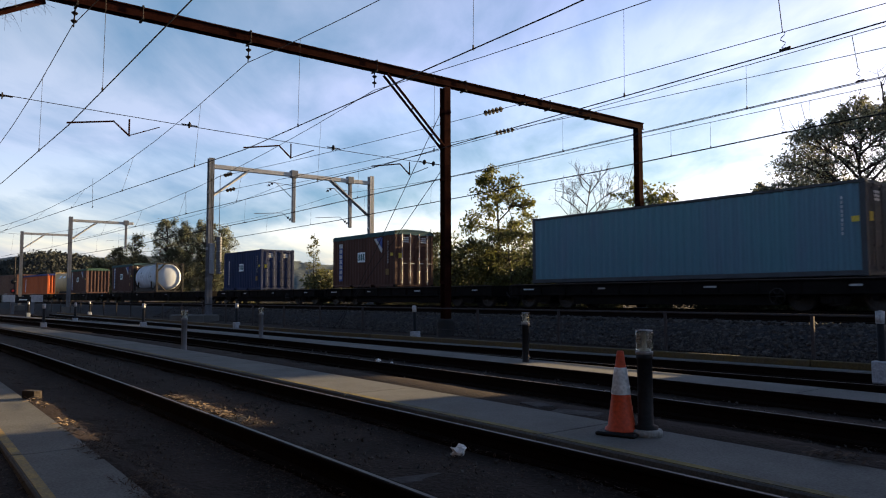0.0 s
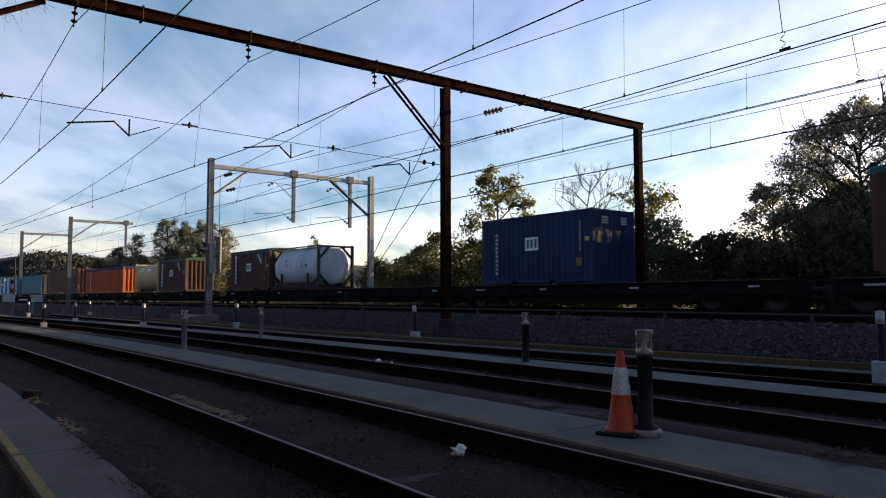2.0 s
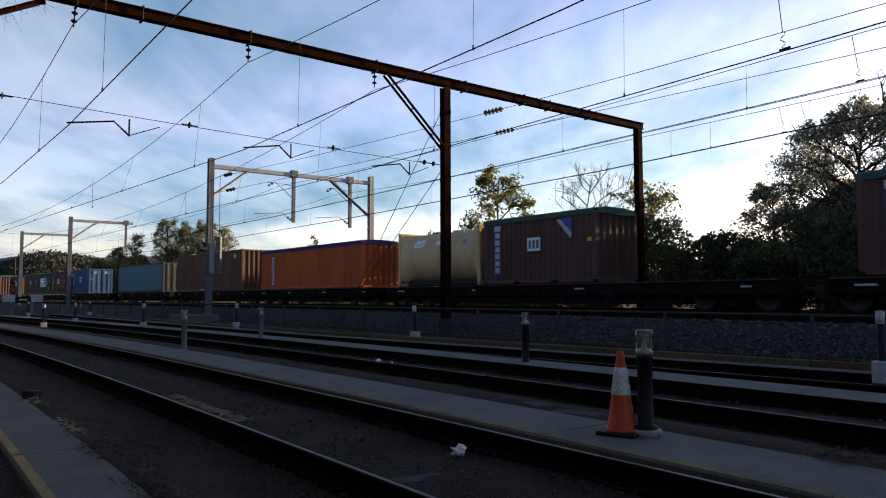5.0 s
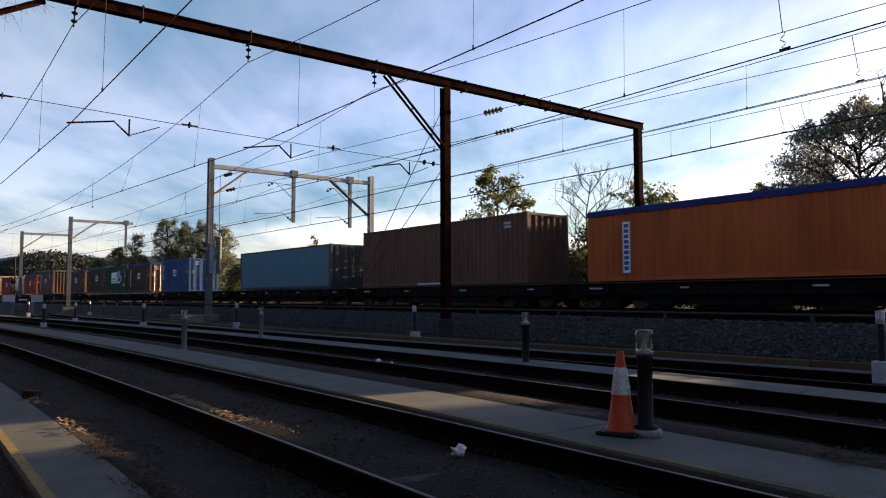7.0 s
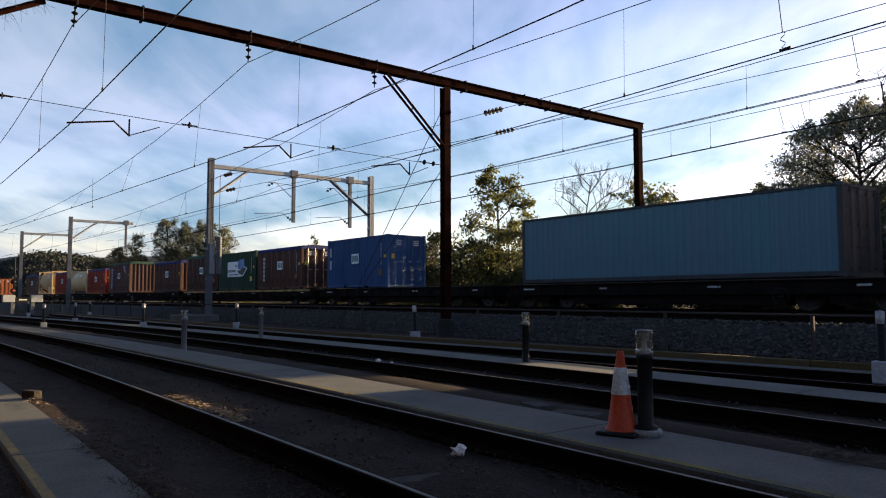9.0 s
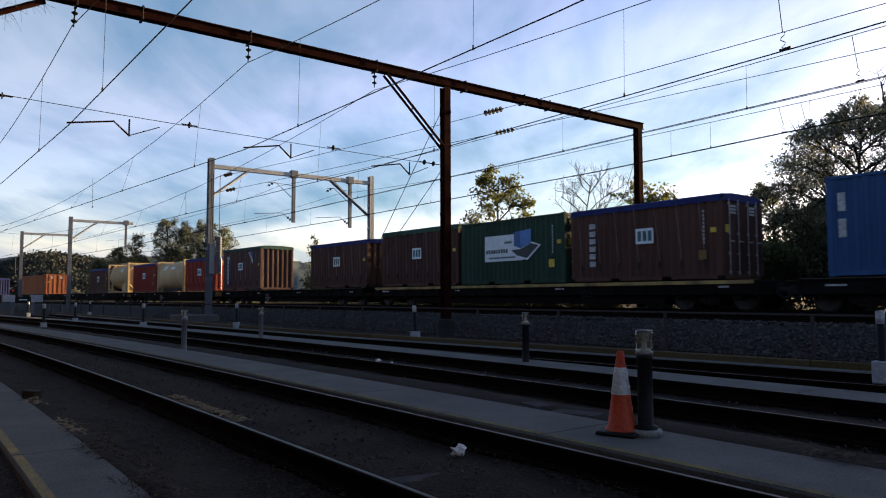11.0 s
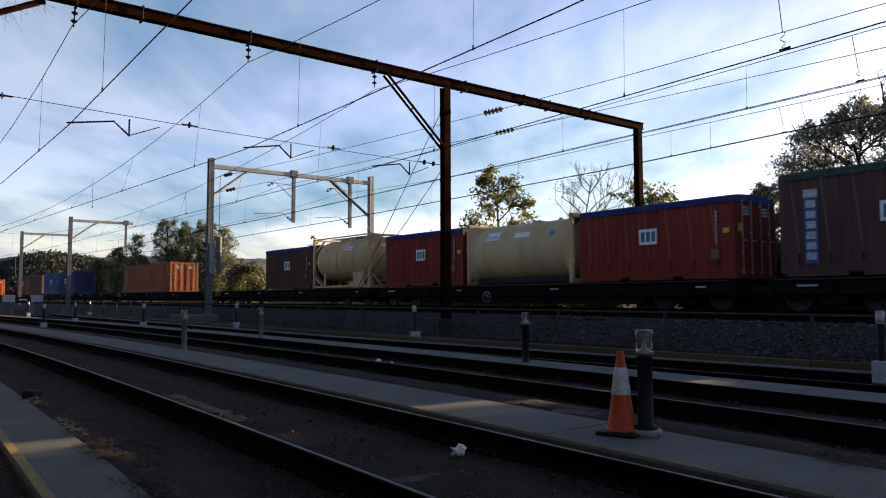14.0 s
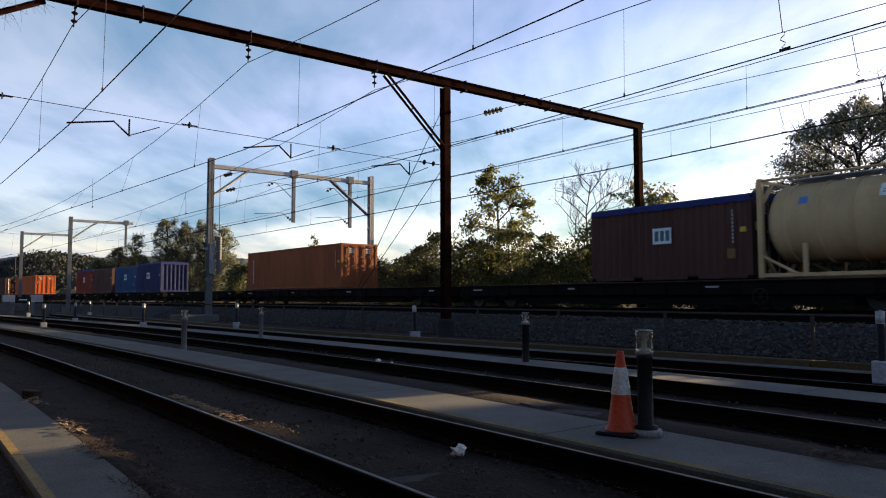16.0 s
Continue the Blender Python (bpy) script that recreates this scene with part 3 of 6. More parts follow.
def tank(X, col, frame_col, label, style="frame", H=2.591):
    root = empty("tank_container")
    tagged(root, label, "tank container", "freight train load")
    L, W = 6.058, 2.438
    hl, m = L / 2, paint(col)
    fm = DARK_STEEL if frame_col == "black" else paint(frame_col)
    bm = bmesh.new()
    R, zc = (1.16, 1.36 + (H - 2.591) * 0.75) if style == "frame" else (1.20, 1.36)
    hb = hl - (0.45 if style == "frame" else 0.50)
    prof = [(0.0, -hb - 0.42)] + [(R * math.sin(a), -hb - 0.42 * math.cos(a)) for a in (0.25, 0.5, 0.75, 1.0, 1.25)]
    prof += [(R, -hb + 2 * hb * i / 8) for i in range(9)]
    prof += [(r, -h) for r, h in reversed(prof[:6])]
    lathe(bm, prof, 40, "x", at=(0, 0, zc))
    part("shell", bm, m, root, smooth=False)
    n = (4 if H < 2.6 else 6) if style == "frame" else 0
    for i in range(n):
        bm = bmesh.new()
        x = -hb + 0.35 + (2 * hb - 0.7) * i / (n - 1)
        lathe(bm, [(R, x - 0.04), (R + 0.035, x - 0.03), (R + 0.035, x + 0.03), (R, x + 0.04)], 40, "x", at=(0, 0, zc))
        part("hoop", bm, m, root)
    bm = bmesh.new()
    lathe(bm, [(0.30, 0), (0.30, 0.14), (0.26, 0.18), (0.0, 0.19)], 18, at=(0.2, 0, zc + R - (0.03 if style == "frame" else 0.13)))
    part("hatch", bm, GREY_METAL, root)
    for x in (-1.2, 1.3):
        bm = bmesh.new()
        lathe(bm, [(0.10, 0), (0.10, 0.12), (0.0, 0.13)], 10, at=(x, 0.1, zc + R - 0.02))
        part("vent", bm, GREY_METAL, root)
    if style == "frame":
        for sx in (-1, 1):
            for sy in (-1, 1):
                x, y = sx * (hl - 0.08), sy * (W / 2 - 0.075)
                part("corner_post", boxed(x - 0.08, x + 0.08, y - 0.075, y + 0.075, 0, H, 0.012), fm, root)
            x = sx * (hl - 0.08)
            for z, z0, z1, w in ((0.03, 0.85, 0.08, 0.35), (H - 0.13, H - 0.80, H - 0.08, 0.42)):
                bm = bmesh.new()
                box(bm, x - 0.05, x + 0.05, -W / 2 + 0.15, W / 2 - 0.15, z, z + 0.10, 0.008)
                for sy in (-1, 1):
                    tube(bm, [(x, sy * 1.12, z0), (x, sy * w, z1)], 0.07, n=6)
                part("end_frame", bm, fm, root)
        for sy in (-1, 1):
            bm = bmesh.new()
            y = sy * (W / 2 - 0.06)
            box(bm, -hl + 0.16, hl - 0.16, y - 0.05, y + 0.05, 0.03, 0.14, 0.008)
            for sx in (-1, 1):
                tube(bm, [(sx * (hl - 0.16), y, 0.62), (sx * (hl - 1.1), y, 0.12)], 0.045, n=6)
                box(bm, sx * (hl - 1.35) - 0.06, sx * (hl - 1.35) + 0.06, y - 0.05, y + 0.05, 0.12, 0.95, 0.008)
            if frame_col == "black":
                box(bm, -hl + 1.0, hl - 1.0, y - 0.03, y + 0.03, 0.14, 0.40)
            part("base_rail", bm, fm, root)
            bm = bmesh.new()
            tube(bm, [(-hl + 0.16, y, H - 0.06), (hl - 0.16, y, H - 0.06)], 0.04, n=6)
            part("top_rail", bm, fm, root)
        slat = part("walkway_slat", boxed(-2.4, 2.4, 0, 0.06, H - 0.05, H - 0.02), GREY_METAL, root, m=pose(0, -0.42, 0))
        for i in range(1, 9):
            o = new("walkway_slat", slat.data)
            o.parent, o.matrix_basis = root, pose(0, -0.42 + i * 0.1, 0)
    else:
        for sx in (-1, 1):
            bm = bmesh.new()
            x = sx * hl
            a = x - sx * 0.16
            box(bm, min(x, a), max(x, a), -W / 2, W / 2, 0, 0.16, 0.012)
            box(bm, min(x, a), max(x, a), -W / 2, W / 2, H - 0.14, H + 0.03, 0.012)
            for sy in (-1, 1):
                y = sy * (W / 2 - 0.07)
                box(bm, min(x, a), max(x, a), y - 0.07, y + 0.07, 0, H, 0.012)
            part("end_frame", bm, m, root)
            bm = bmesh.new()
            rings = []
            for f in range(5):
                u = f / 4
                ring = []
                for j in range(40):
                    an = 2 * math.pi * j / 40
                    q = 1 / max(abs(math.cos(an)), abs(math.sin(an)))
                    rr = R * 1.005 * (1 - u) + min(1.2 * q, 1.5) * u
                    ring.append(bm.verts.new((sx * (hb - 0.02 + u * (hl - hb - 0.12)), max(-1.21, min(1.21, rr * math.cos(an))), zc + max(-1.33, min(1.24, rr * math.sin(an))))))
                rings.append(ring)
            for p, q in zip(rings, rings[1:]):
                for j in range(40):
                    bm.faces.new((p[j], p[(j + 1) % 40], q[(j + 1) % 40], q[j]))
            part("end_skirt", bm, m, root, smooth=True)
        bm = bmesh.new()
        for sy in (-0.7, 0.7):
            box(bm, -hl + 0.2, hl - 0.2, sy - 0.06, sy + 0.06, 0.05, 0.30, 0.01)
        part("saddle", bm, DARK_STEEL, root)
    def plate(name, x, ang, w, h, material, lab=""):
        """A thin sheet that follows the round shell."""
        bm = bmesh.new()
        n = 5
        rows = [[bm.verts.new((x + w * u, -(R + 0.006) * math.cos(ang + h / R * k / n), zc + (R + 0.006) * math.sin(ang + h / R * k / n))) for k in range(n + 1)] for u in (0, 1)]
        for k in range(n):
            bm.faces.new((rows[0][k], rows[1][k], rows[1][k + 1], rows[0][k + 1]))
        part(name, bm, material, root, lab)
    if col == "white":
        plate("marking", -1.35, 0.10, 0.85, 0.05, INK, "dark lettering")
        plate("marking", -1.35, 0.02, 0.85, 0.03, INK)
        plate("marking", -1.30, 0.28, 0.10, 0.22, INK)
        plate("marking", -1.30, 0.28, 0.25, 0.06, INK)
        plate("hazard_mark", 0.85, 0.30, 0.65, 0.03, INK)
        plate("hazard_mark", 0.85, -0.10, 0.06, 0.40, INK)
        plate("hazard_mark", 1.30, -0.02, 0.30, 0.14, INK)
        plate("marking", 1.05, 0.52, 0.80, 0.04, GREY_METAL)
        plate("marking", 1.05, 0.62, 0.80, 0.03, GREY_METAL)
        bm = bmesh.new()
        lathe(bm, [(0.50, 0), (0.50, 0.03), (0.42, 0.05)], 24, "x", at=(hb + 0.33, 0, zc))
        part("manlid", bm, GREY_METAL, root)
    else:
        plate("name_sheet", -1.9 if style != "frame" else 0.2, 0.42, 0.75, 0.42, WHITE, "white sheet with faint lettering")
        plate("name_sheet", -0.2 if style != "frame" else 0.55, 0.45 if style != "frame" else 0.66, 0.85 if style != "frame" else 0.5, 0.24, WHITE if style != "frame" else SIGN_BLUE)
        plate("hazard_mark", 1.75 if style != "frame" else -1.9, 0.42, 0.26, 0.24, SIGN_BLUE)
        plate("lettering", -1.85 if style != "frame" else 0.26, 0.5, 0.6, 0.05, GREY_METAL)
        plate("lettering", -1.85 if style != "frame" else 0.26, 0.58, 0.6, 0.04, GREY_METAL)
        if style == "frame":
            part("valve_box", boxed(1.35, 2.45, -W / 2 + 0.02, -W / 2 + 0.55, 0.14, 0.85, 0.02), m, root)
    MOVING.append((root, X + hl, 1.60))


WHEELS = []
DECK_EDGE = mat("deck_edge_steel", (0.075, 0.057, 0.048), 0.8, dark=0.5, scale=1.5, bump=0.2)
WAGON_PARTS = {}


def bogie_parts():
    bm = bmesh.new()                                     # side frame
    v = [(-1.15, 0.40), (-1.15, 0.62), (-0.55, 0.72), (0.55, 0.72), (1.15, 0.62), (1.15, 0.40), (0.95, 0.40), (0.85, 0.52), (0.42, 0.46), (0.35, 0.24), (-0.35, 0.24), (-0.42, 0.46), (-0.85, 0.52), (-0.95, 0.40)]
    a = [bm.verts.new((x, -0.06, z)) for x, z in v]
    b = [bm.verts.new((x, 0.06, z)) for x, z in v]
    bm.faces.new(a), bm.faces.new(list(reversed(b)))
    for i in range(len(v)):
        bm.faces.new((a[i], b[i], b[(i + 1) % len(v)], a[(i + 1) % len(v)]))
    for x in (-0.14, 0, 0.14):
        lathe(bm, [(0.05, 0.26), (0.05, 0.44)], 8, at=(x, -0.02, 0))
    for x in (-1.03, 1.03):
        lathe(bm, [(0.0, -0.15), (0.10, -0.15), (0.11, 0.0)], 12, "y", at=(x, 0, 0.43))
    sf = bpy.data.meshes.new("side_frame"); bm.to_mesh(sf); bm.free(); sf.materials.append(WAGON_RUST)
    bm = bmesh.new()
    tube(bm, [(0, -0.95, 0), (0, 0.95, 0)], 0.075, n=10)
    for sy in (-1, 1):
        lathe(bm, [(0.10, sy * 0.66), (0.12, sy * 0.70), (0.36, sy * 0.72), (0.37, sy * 0.68), (0.455, sy * 0.68), (0.42, sy * 0.71), (0.41, sy * 0.80), (0.34, sy * 0.80), (0.32, sy * 0.76), (0.10, sy * 0.77)], 28, "y")
        for k in range(3):
            an = k * 2.094
            box(bm, 0.15, 0.30, sy * 0.775 - 0.012, sy * 0.775 + 0.012, -0.02, 0.02, m=Matrix.Rotation(an, 4, "Y"))
    ws = bpy.data.meshes.new("wheelset"); bm.to_mesh(ws); bm.free(); ws.materials.append(WHEEL_STEEL)
    bo = bpy.data.meshes.new("bolster")
    bm = boxed(-0.18, 0.18, -1.0, 1.0, 0.45, 0.78, 0.02); bm.to_mesh(bo); bm.free(); bo.materials.append(DARK_STEEL)
    return sf, ws, bo


def wagon(X0, X1, yellow=False, brake=None):
    root = empty("flat_wagon")
    tagged(root, "yellow-edged rusty container flat wagon on the main line" if yellow else "dark rusty container flat wagon on the main line", "railway wagon", "freight train wagons")
    L = X1 - X0
    hl = L / 2
    side = WAGON_YELLOW if yellow else WAGON_RUST
    for sy in (-1, 1):
        y = sy * 1.15
        bm = bmesh.new()
        t = sy * 0.05
        box(bm, -hl + 0.35, hl - 0.35, y - 0.02, y + 0.02, 0.50, 0.86, 0.006)
        for z in (0.48, 0.86):
            box(bm, -hl + 0.35, hl - 0.35, y - 0.09, y + 0.09, z, z + 0.03, 0.004)
        k = 0
        x = -hl + 0.7
        while x < hl - 0.6:
            box(bm, x, x + 0.02, y - 0.075, y + 0.075, 0.51, 0.86)
            x += 1.25
        box(bm, -hl + 3.5, hl - 3.5, y * 0.9 - 0.03, y * 0.9 + 0.03, 0.16, 0.50, 0.01)
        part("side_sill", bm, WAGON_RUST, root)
        part("deck_edge", boxed(-hl + 0.36, hl - 0.36, y - 0.095, y + 0.095, 0.892 if not yellow else 0.80, 0.915, 0.004), side if yellow else DECK_EDGE, root)
        for i, x in enumerate((-hl + 1.0, -hl * 0.35, hl * 0.22, hl - 1.5)):
            part("marking", boxed(x, x + (0.55, 0.3, 0.42, 0.34)[i], y + sy * 0.021, y + sy * 0.045, 0.69, 0.745), LETTER_WHITE if i != 1 else GREY_METAL, root, "faded stencilled box")
    bm = bmesh.new()
    x = -hl + 0.5
    while x < hl - 0.6:
        box(bm, x, x + 0.12, -1.10, 1.10, 0.72, 0.87)
        x += 1.4
    box(bm, -hl + 0.2, hl - 0.2, -0.22, 0.22, 0.42, 0.86)
    part("centre_sill", bm, DARK_STEEL, root)
    for sx in (-1, 1):
        x = sx * (hl - 0.28)
        bm = boxed(x - 0.08, x + 0.08, -1.22, 1.22, 0.44, 0.90, 0.02)
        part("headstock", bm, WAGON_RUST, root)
        bm = bmesh.new()
        tube(bm, [(x, 0, 0.60), (sx * (hl + 0.45), 0, 0.60)], 0.09, n=8)
        box(bm, min(sx * (hl + 0.28), sx * (hl + 0.55)), max(sx * (hl + 0.28), sx * (hl + 0.55)), -0.14, 0.14, 0.46, 0.74, 0.03)
        part("coupler", bm, DARK_STEEL, root)
        bm = bmesh.new()
        pts = [(sx * (hl - 0.1), -0.45, 0.62), (sx * (hl + 0.1), -0.46, 0.36), (sx * (hl + 0.4), -0.42, 0.42), (sx * (hl + 0.45), -0.3, 0.60)]
        tube(bm, pts, 0.025, n=5)
        part("air_hose", bm, DARK_STEEL, root)
    for sx in (-1, 1):
        for px_ in (hl - 0.7, hl - 6.8, hl - 12.6):
            if px_ > 0.4:
                for sy in (-1, 1):
                    if "pad" not in WAGON_PARTS:
                        p = part("twistlock_pad", boxed(-0.11, 0.11, -0.09, 0.09, 0, 0.045, 0.008), WAGON_RUST, root)
                        WAGON_PARTS["pad"] = p.data
                    else:
                        p = new("twistlock_pad", WAGON_PARTS["pad"])
                        p.parent = root
                    p.matrix_basis = pose(sx * px_, sy * 1.14, 0.89)
    bm = bmesh.new()                                     # hand brake wheel
    bx = brake
    lathe(bm, [(0.222, -1.342), (0.238, -1.342), (0.238, -1.325), (0.222, -1.325), (0.222, -1.342)], 24, "y", at=(bx, 0, 0.42))
    for k in range(6):
        a = k * math.pi / 3
        tube(bm, [(bx, -1.333, 0.42), (bx + 0.23 * math.cos(a), -1.333, 0.42 + 0.23 * math.sin(a))], 0.009, n=4)
    tube(bm, [(bx, -1.33, 0.42), (bx, -1.05, 0.42)], 0.025, n=6)
    part("brake_wheel", bm, GREY_METAL if brake < 0 else DARK_STEEL, root)
    bm = bmesh.new()
    lathe(bm, [(0.0, -0.5), (0.18, -0.48), (0.2, -0.4), (0.2, 0.4), (0.18, 0.48), (0.0, 0.5)], 14, "x", at=(-hl * 0.2, -0.7, 0.32))
    part("air_reservoir", bm, DARK_STEEL, root)
    bm = bmesh.new()
    box(bm, hl * 0.15, hl * 0.15 + 0.5, -0.95, -0.55, 0.15, 0.45, 0.02)
    part("valve_box", bm, DARK_STEEL, root)
    if "m" not in WAGON_PARTS:
        WAGON_PARTS["m"] = bogie_parts()
    sf, ws, bo = WAGON_PARTS["m"]
    for sx in (-1, 1):
        b = new("bogie", bo)
        b.parent, b.matrix_basis = root, pose(sx * (hl - 1.9), 0, -0.30)
        for sy in (-1, 1):
            o = new("side_frame", sf)
            o.parent, o.matrix_basis = b, pose(0, sy * 0.99, 0.28, 0, 0, 0 if sy < 0 else 180)
        for xx in (-1.03, 1.03):
            o = new("wheelset", ws)
            o.parent = b
            o.matrix_basis = pose(xx, 0, 0.70)
            WHEELS.append((o, xx))
    MOVING.append((root, (X0 + X1) / 2, 0.66))


for x0, x1, yel in ((-6.5, 9.0, 0), (-21.9, -7.2, 0), (-37.2, -22.6, 0), (-52.7, -37.9, 0), (-79.1, -53.4, 0), (-100.3, -79.8, 0), (-115.7, -101.1, 0), (-131.0, -116.4, 0), (-146.6, -131.7, 0),
                    (-162.4, -147.3, 0), (-184.2, -163.1, 1), (-204.1, -184.9, 0), (-224.6, -204.8, 0), (-245.2, -225.3, 0), (-268.5, -245.9, 0), (-283.2, -269.2, 0),
                    (-298.1, -283.9, 0), (-311.6, -298.8, 0), (-326.4, -312.3, 0), (-341.6, -327.1, 0), (-358, -342.3, 0)):
    wagon(x0, x1, bool(yel), -1.65 if x0 == -204.1 else -1.3 if x0 == -224.6 else 4.0)

CRON = (LETTER_WHITE, -2.28, 0.42, 0.26, 1.72, 6, STRIP_BLUE)
container(-4.6, 12.192, 2.591, "brown", label="dark brown steel container riding ahead on the train", end="door")
container(-20.37, 12.192, 2.56, "teal", label="long pale teal steel container with dull grey doors", end="door", endcol="tealframe", rods="SELF")
container(-35.95, 6.058, 2.80, "brown", "tarpteal", label="brown open-top container under a teal tarpaulin", panel="plate", strip=CRON)
container(-51.26, 6.058, 2.72, "blue", label="deep blue steel container with worn white-marked doors", panel="plate", rods="SELF", strip=(LETTER_WHITE, -2.15, 0.35, 0.14, 1.75, 10, None))
tank(-71.6, "white", "black", "white tank container in a black frame")
container(-77.95, 6.058, 2.68, "darkbrown", "tarpteal", label="dark brown open-top container under a teal tarpaulin", panel="plate", strip=CRON)
container(-92.8, 6.058, 2.68, "darkbrown", "tarpgreen", end="front", label="dark brown open-top container with ribbed end and green cover", panel="plate", strip=CRON)
tank(-99.15, "beige", "beige", "pale beige swap tank with flared ends", "swap")
container(-114.75, 12.192, 2.52, "orange", "tarpblue", end="front", label="long bright orange container under a dark blue cover", strip=(STRIP_BLUE, -4.45, 0.35, 0.20, 1.65, 9, WHITE), marks=False)
container(-130.03, 12.192, 2.90, "tan", end="front", label="long high tan brown steel container", marks=False, rods="SELF")
container(-145.66, 12.192, 2.56, "teal", label="long pale teal steel container with dull grey doors", marks=False, endcol="tealframe", rods="SELF")
container(-161.29, 6.058, 2.70, "skyblue", label="bright blue steel container with large worn white door marks", panel="plate", rods="SKY", strip=(LETTER_WHITE, -2.72, 0.9, 0.20, 1.4, 2, None))
container(-170.45, 6.058, 2.60, "brown", "tarpblue", label="brown open-top container under a dark blue tarpaulin", panel="plate", strip=(LETTER_WHITE, -2.15, 0.5, 0.28, 1.62, 6, None), ropes=True)
container(-176.85, 6.058, 2.68, "green", label="dark green steel container with a white and blue panel", panel="poster", end="door")
container(-183.15, 6.058, 2.72, "brown", "tarpgreen", label="brown open-top container under a green tarpaulin with ropes", panel="plate", ropes=True)
container(-190.65, 6.058, 2.52, "brown", "tarpblue", end="front", label="brown open-top container with ribbed end and blue cover", panel="plate", ropes=True)
container(-203.50, 6.058, 2.90, "darkbrown", "tarpgreen", end="front", label="dark brown open-top container with ribbed end and green cover", panel="plate", strip=CRON, ropes=True)
container(-210.95, 6.058, 2.52, "red", "tarpblue", label="red open-top container under a dark blue tarpaulin", panel="plate", ropes=True)
tank(-217.40, "beige", "beige", "pale beige swap tank with flared ends", "swap")
container(-223.75, 6.058, 2.52, "red", "tarpblue", label="red open-top container under a dark blue tarpaulin", panel="plate", end="door")
tank(-231.32, "beige", "beige", "tall beige tank container in a beige frame with hoops", "frame", 2.90)
container(-237.55, 6.058, 2.50, "brown", "tarpblue", label="brown open-top container under a dark blue tarpaulin", panel="plate")
container(-267.50, 12.192, 2.53, "rustorange", label="long weathered orange container with white-marked doors", rods="SELF", strip=(LETTER_WHITE, -5.2, 0.4, 0.14, 1.6, 8, None))
container(-290.70, 6.058, 2.56, "navy", "tarpblue", label="navy blue container under a dark blue cover", panel="plate", end="front")
container(-297.00, 6.058, 2.52, "skyblue", label="bright blue steel container", panel="plate")
container(-304.30, 6.058, 2.56, "darkbrown", label="dark brown steel container", end="front")
container(-310.60, 6.058, 2.52, "red", "tarpblue", label="dull red open-top container under a blue cover", panel="plate")
container(-340.60, 12.192, 2.53, "orange", label="long orange container with white-marked doors", rods="SELF")
container(-356.80, 12.192, 2.56, "brown", label="long brown steel container", marks=False)


# ---- overhead line portals ----
PS = -18.1


def lattice_portal():
    """Rusty rolled-steel portal over the yard and both main tracks."""
    root = tagged(empty("catenary_portal"), "rusty dark steel portal spanning the yard and main tracks", "gantry", "overhead line supports")
    bm = bmesh.new()
    sec = [(-0.13, -0.14), (0.13, -0.14), (0.13, -0.11), (0.09, -0.11), (0.09, 0.10), (0.13, 0.10), (0.13, 0.13), (-0.13, 0.13), (-0.13, 0.10), (-0.09, 0.10), (-0.09, -0.11), (-0.13, -0.11)]
    sweep(bm, sec, [(Vector((PS, y, 8.085 - 0.004 * y)), Vector((1, 0, 0))) for y in (-0.75, 6, 14, 23.5)])
    part("beam", bm, RUST_STEEL, root)
    for y, zb in ((13.52, -0.15), (23.25, 0.1), (-0.6, -0.15)):
        bm = bmesh.new()
        for dx in (-0.13, 0.11):
            box(bm, PS + dx, PS + dx + 0.02, y - 0.12, y + 0.12, zb, 7.86)
        box(bm, PS - 0.11, PS + 0.11, y - 0.012, y + 0.012, zb, 7.86)
        for z in (1.5, 2.6, 3.7, 4.8, 5.9, 7.0):
            box(bm, PS - 0.14, PS + 0.14, y - 0.125, y + 0.125, z, z + 0.10)
        part("post", bm, RUST_STEEL if y > 0 else DARK_STEEL, root)
        bm = bmesh.new()
        lathe(bm, [(0.30, zb - 0.1), (0.30, zb + 0.42), (0.24, zb + 0.55), (0.0, zb + 0.55)], 16, at=(PS, y, 0))
        part("footing", bm, CONCRETE if y != 13.52 else DARK_STEEL, root)
    for dx in (-0.11, 0.11):
        bm = bmesh.new()
        tube(bm, [(PS + dx, 11.25, 7.86), (PS + dx, 13.44, 5.85)], 0.04, n=6)
        part("brace", bm, RUST_STEEL, root)
    bm = bmesh.new()
    for f in (0.45, 0.8):
        y, z = 11.25 + 2.19 * f, 7.86 - 2.01 * f
        tube(bm, [(PS - 0.11, y, z), (PS + 0.11, y, z)], 0.025, n=5)
    part("brace_tie", bm, RUST_STEEL, root)
    bm = bmesh.new()
    tube(bm, [(PS, 2.1, 7.87), (PS, -0.5, 6.42)], 0.07, n=8)
    part("brace", bm, RUST_STEEL, root)
    for y in (2.75, 4.2, 6.93, 10.86, 14.27, 18.15, 20.28, 16.9):
        bm = bmesh.new()
        zb = 8.085 - 0.004 * y
        for dx in (-0.14, 0.14):
            tube(bm, [(PS + dx, y, zb - 0.19), (PS + dx, y, zb + 0.17)], 0.011, n=5)
        box(bm, PS - 0.16, PS + 0.16, y - 0.025, y + 0.025, zb + 0.135, zb + 0.16)
        box(bm, PS - 0.16, PS + 0.16, y - 0.025, y + 0.025, zb - 0.19, zb - 0.15)
        part("clamp", bm, DARK_STEEL, root)


lattice_portal()


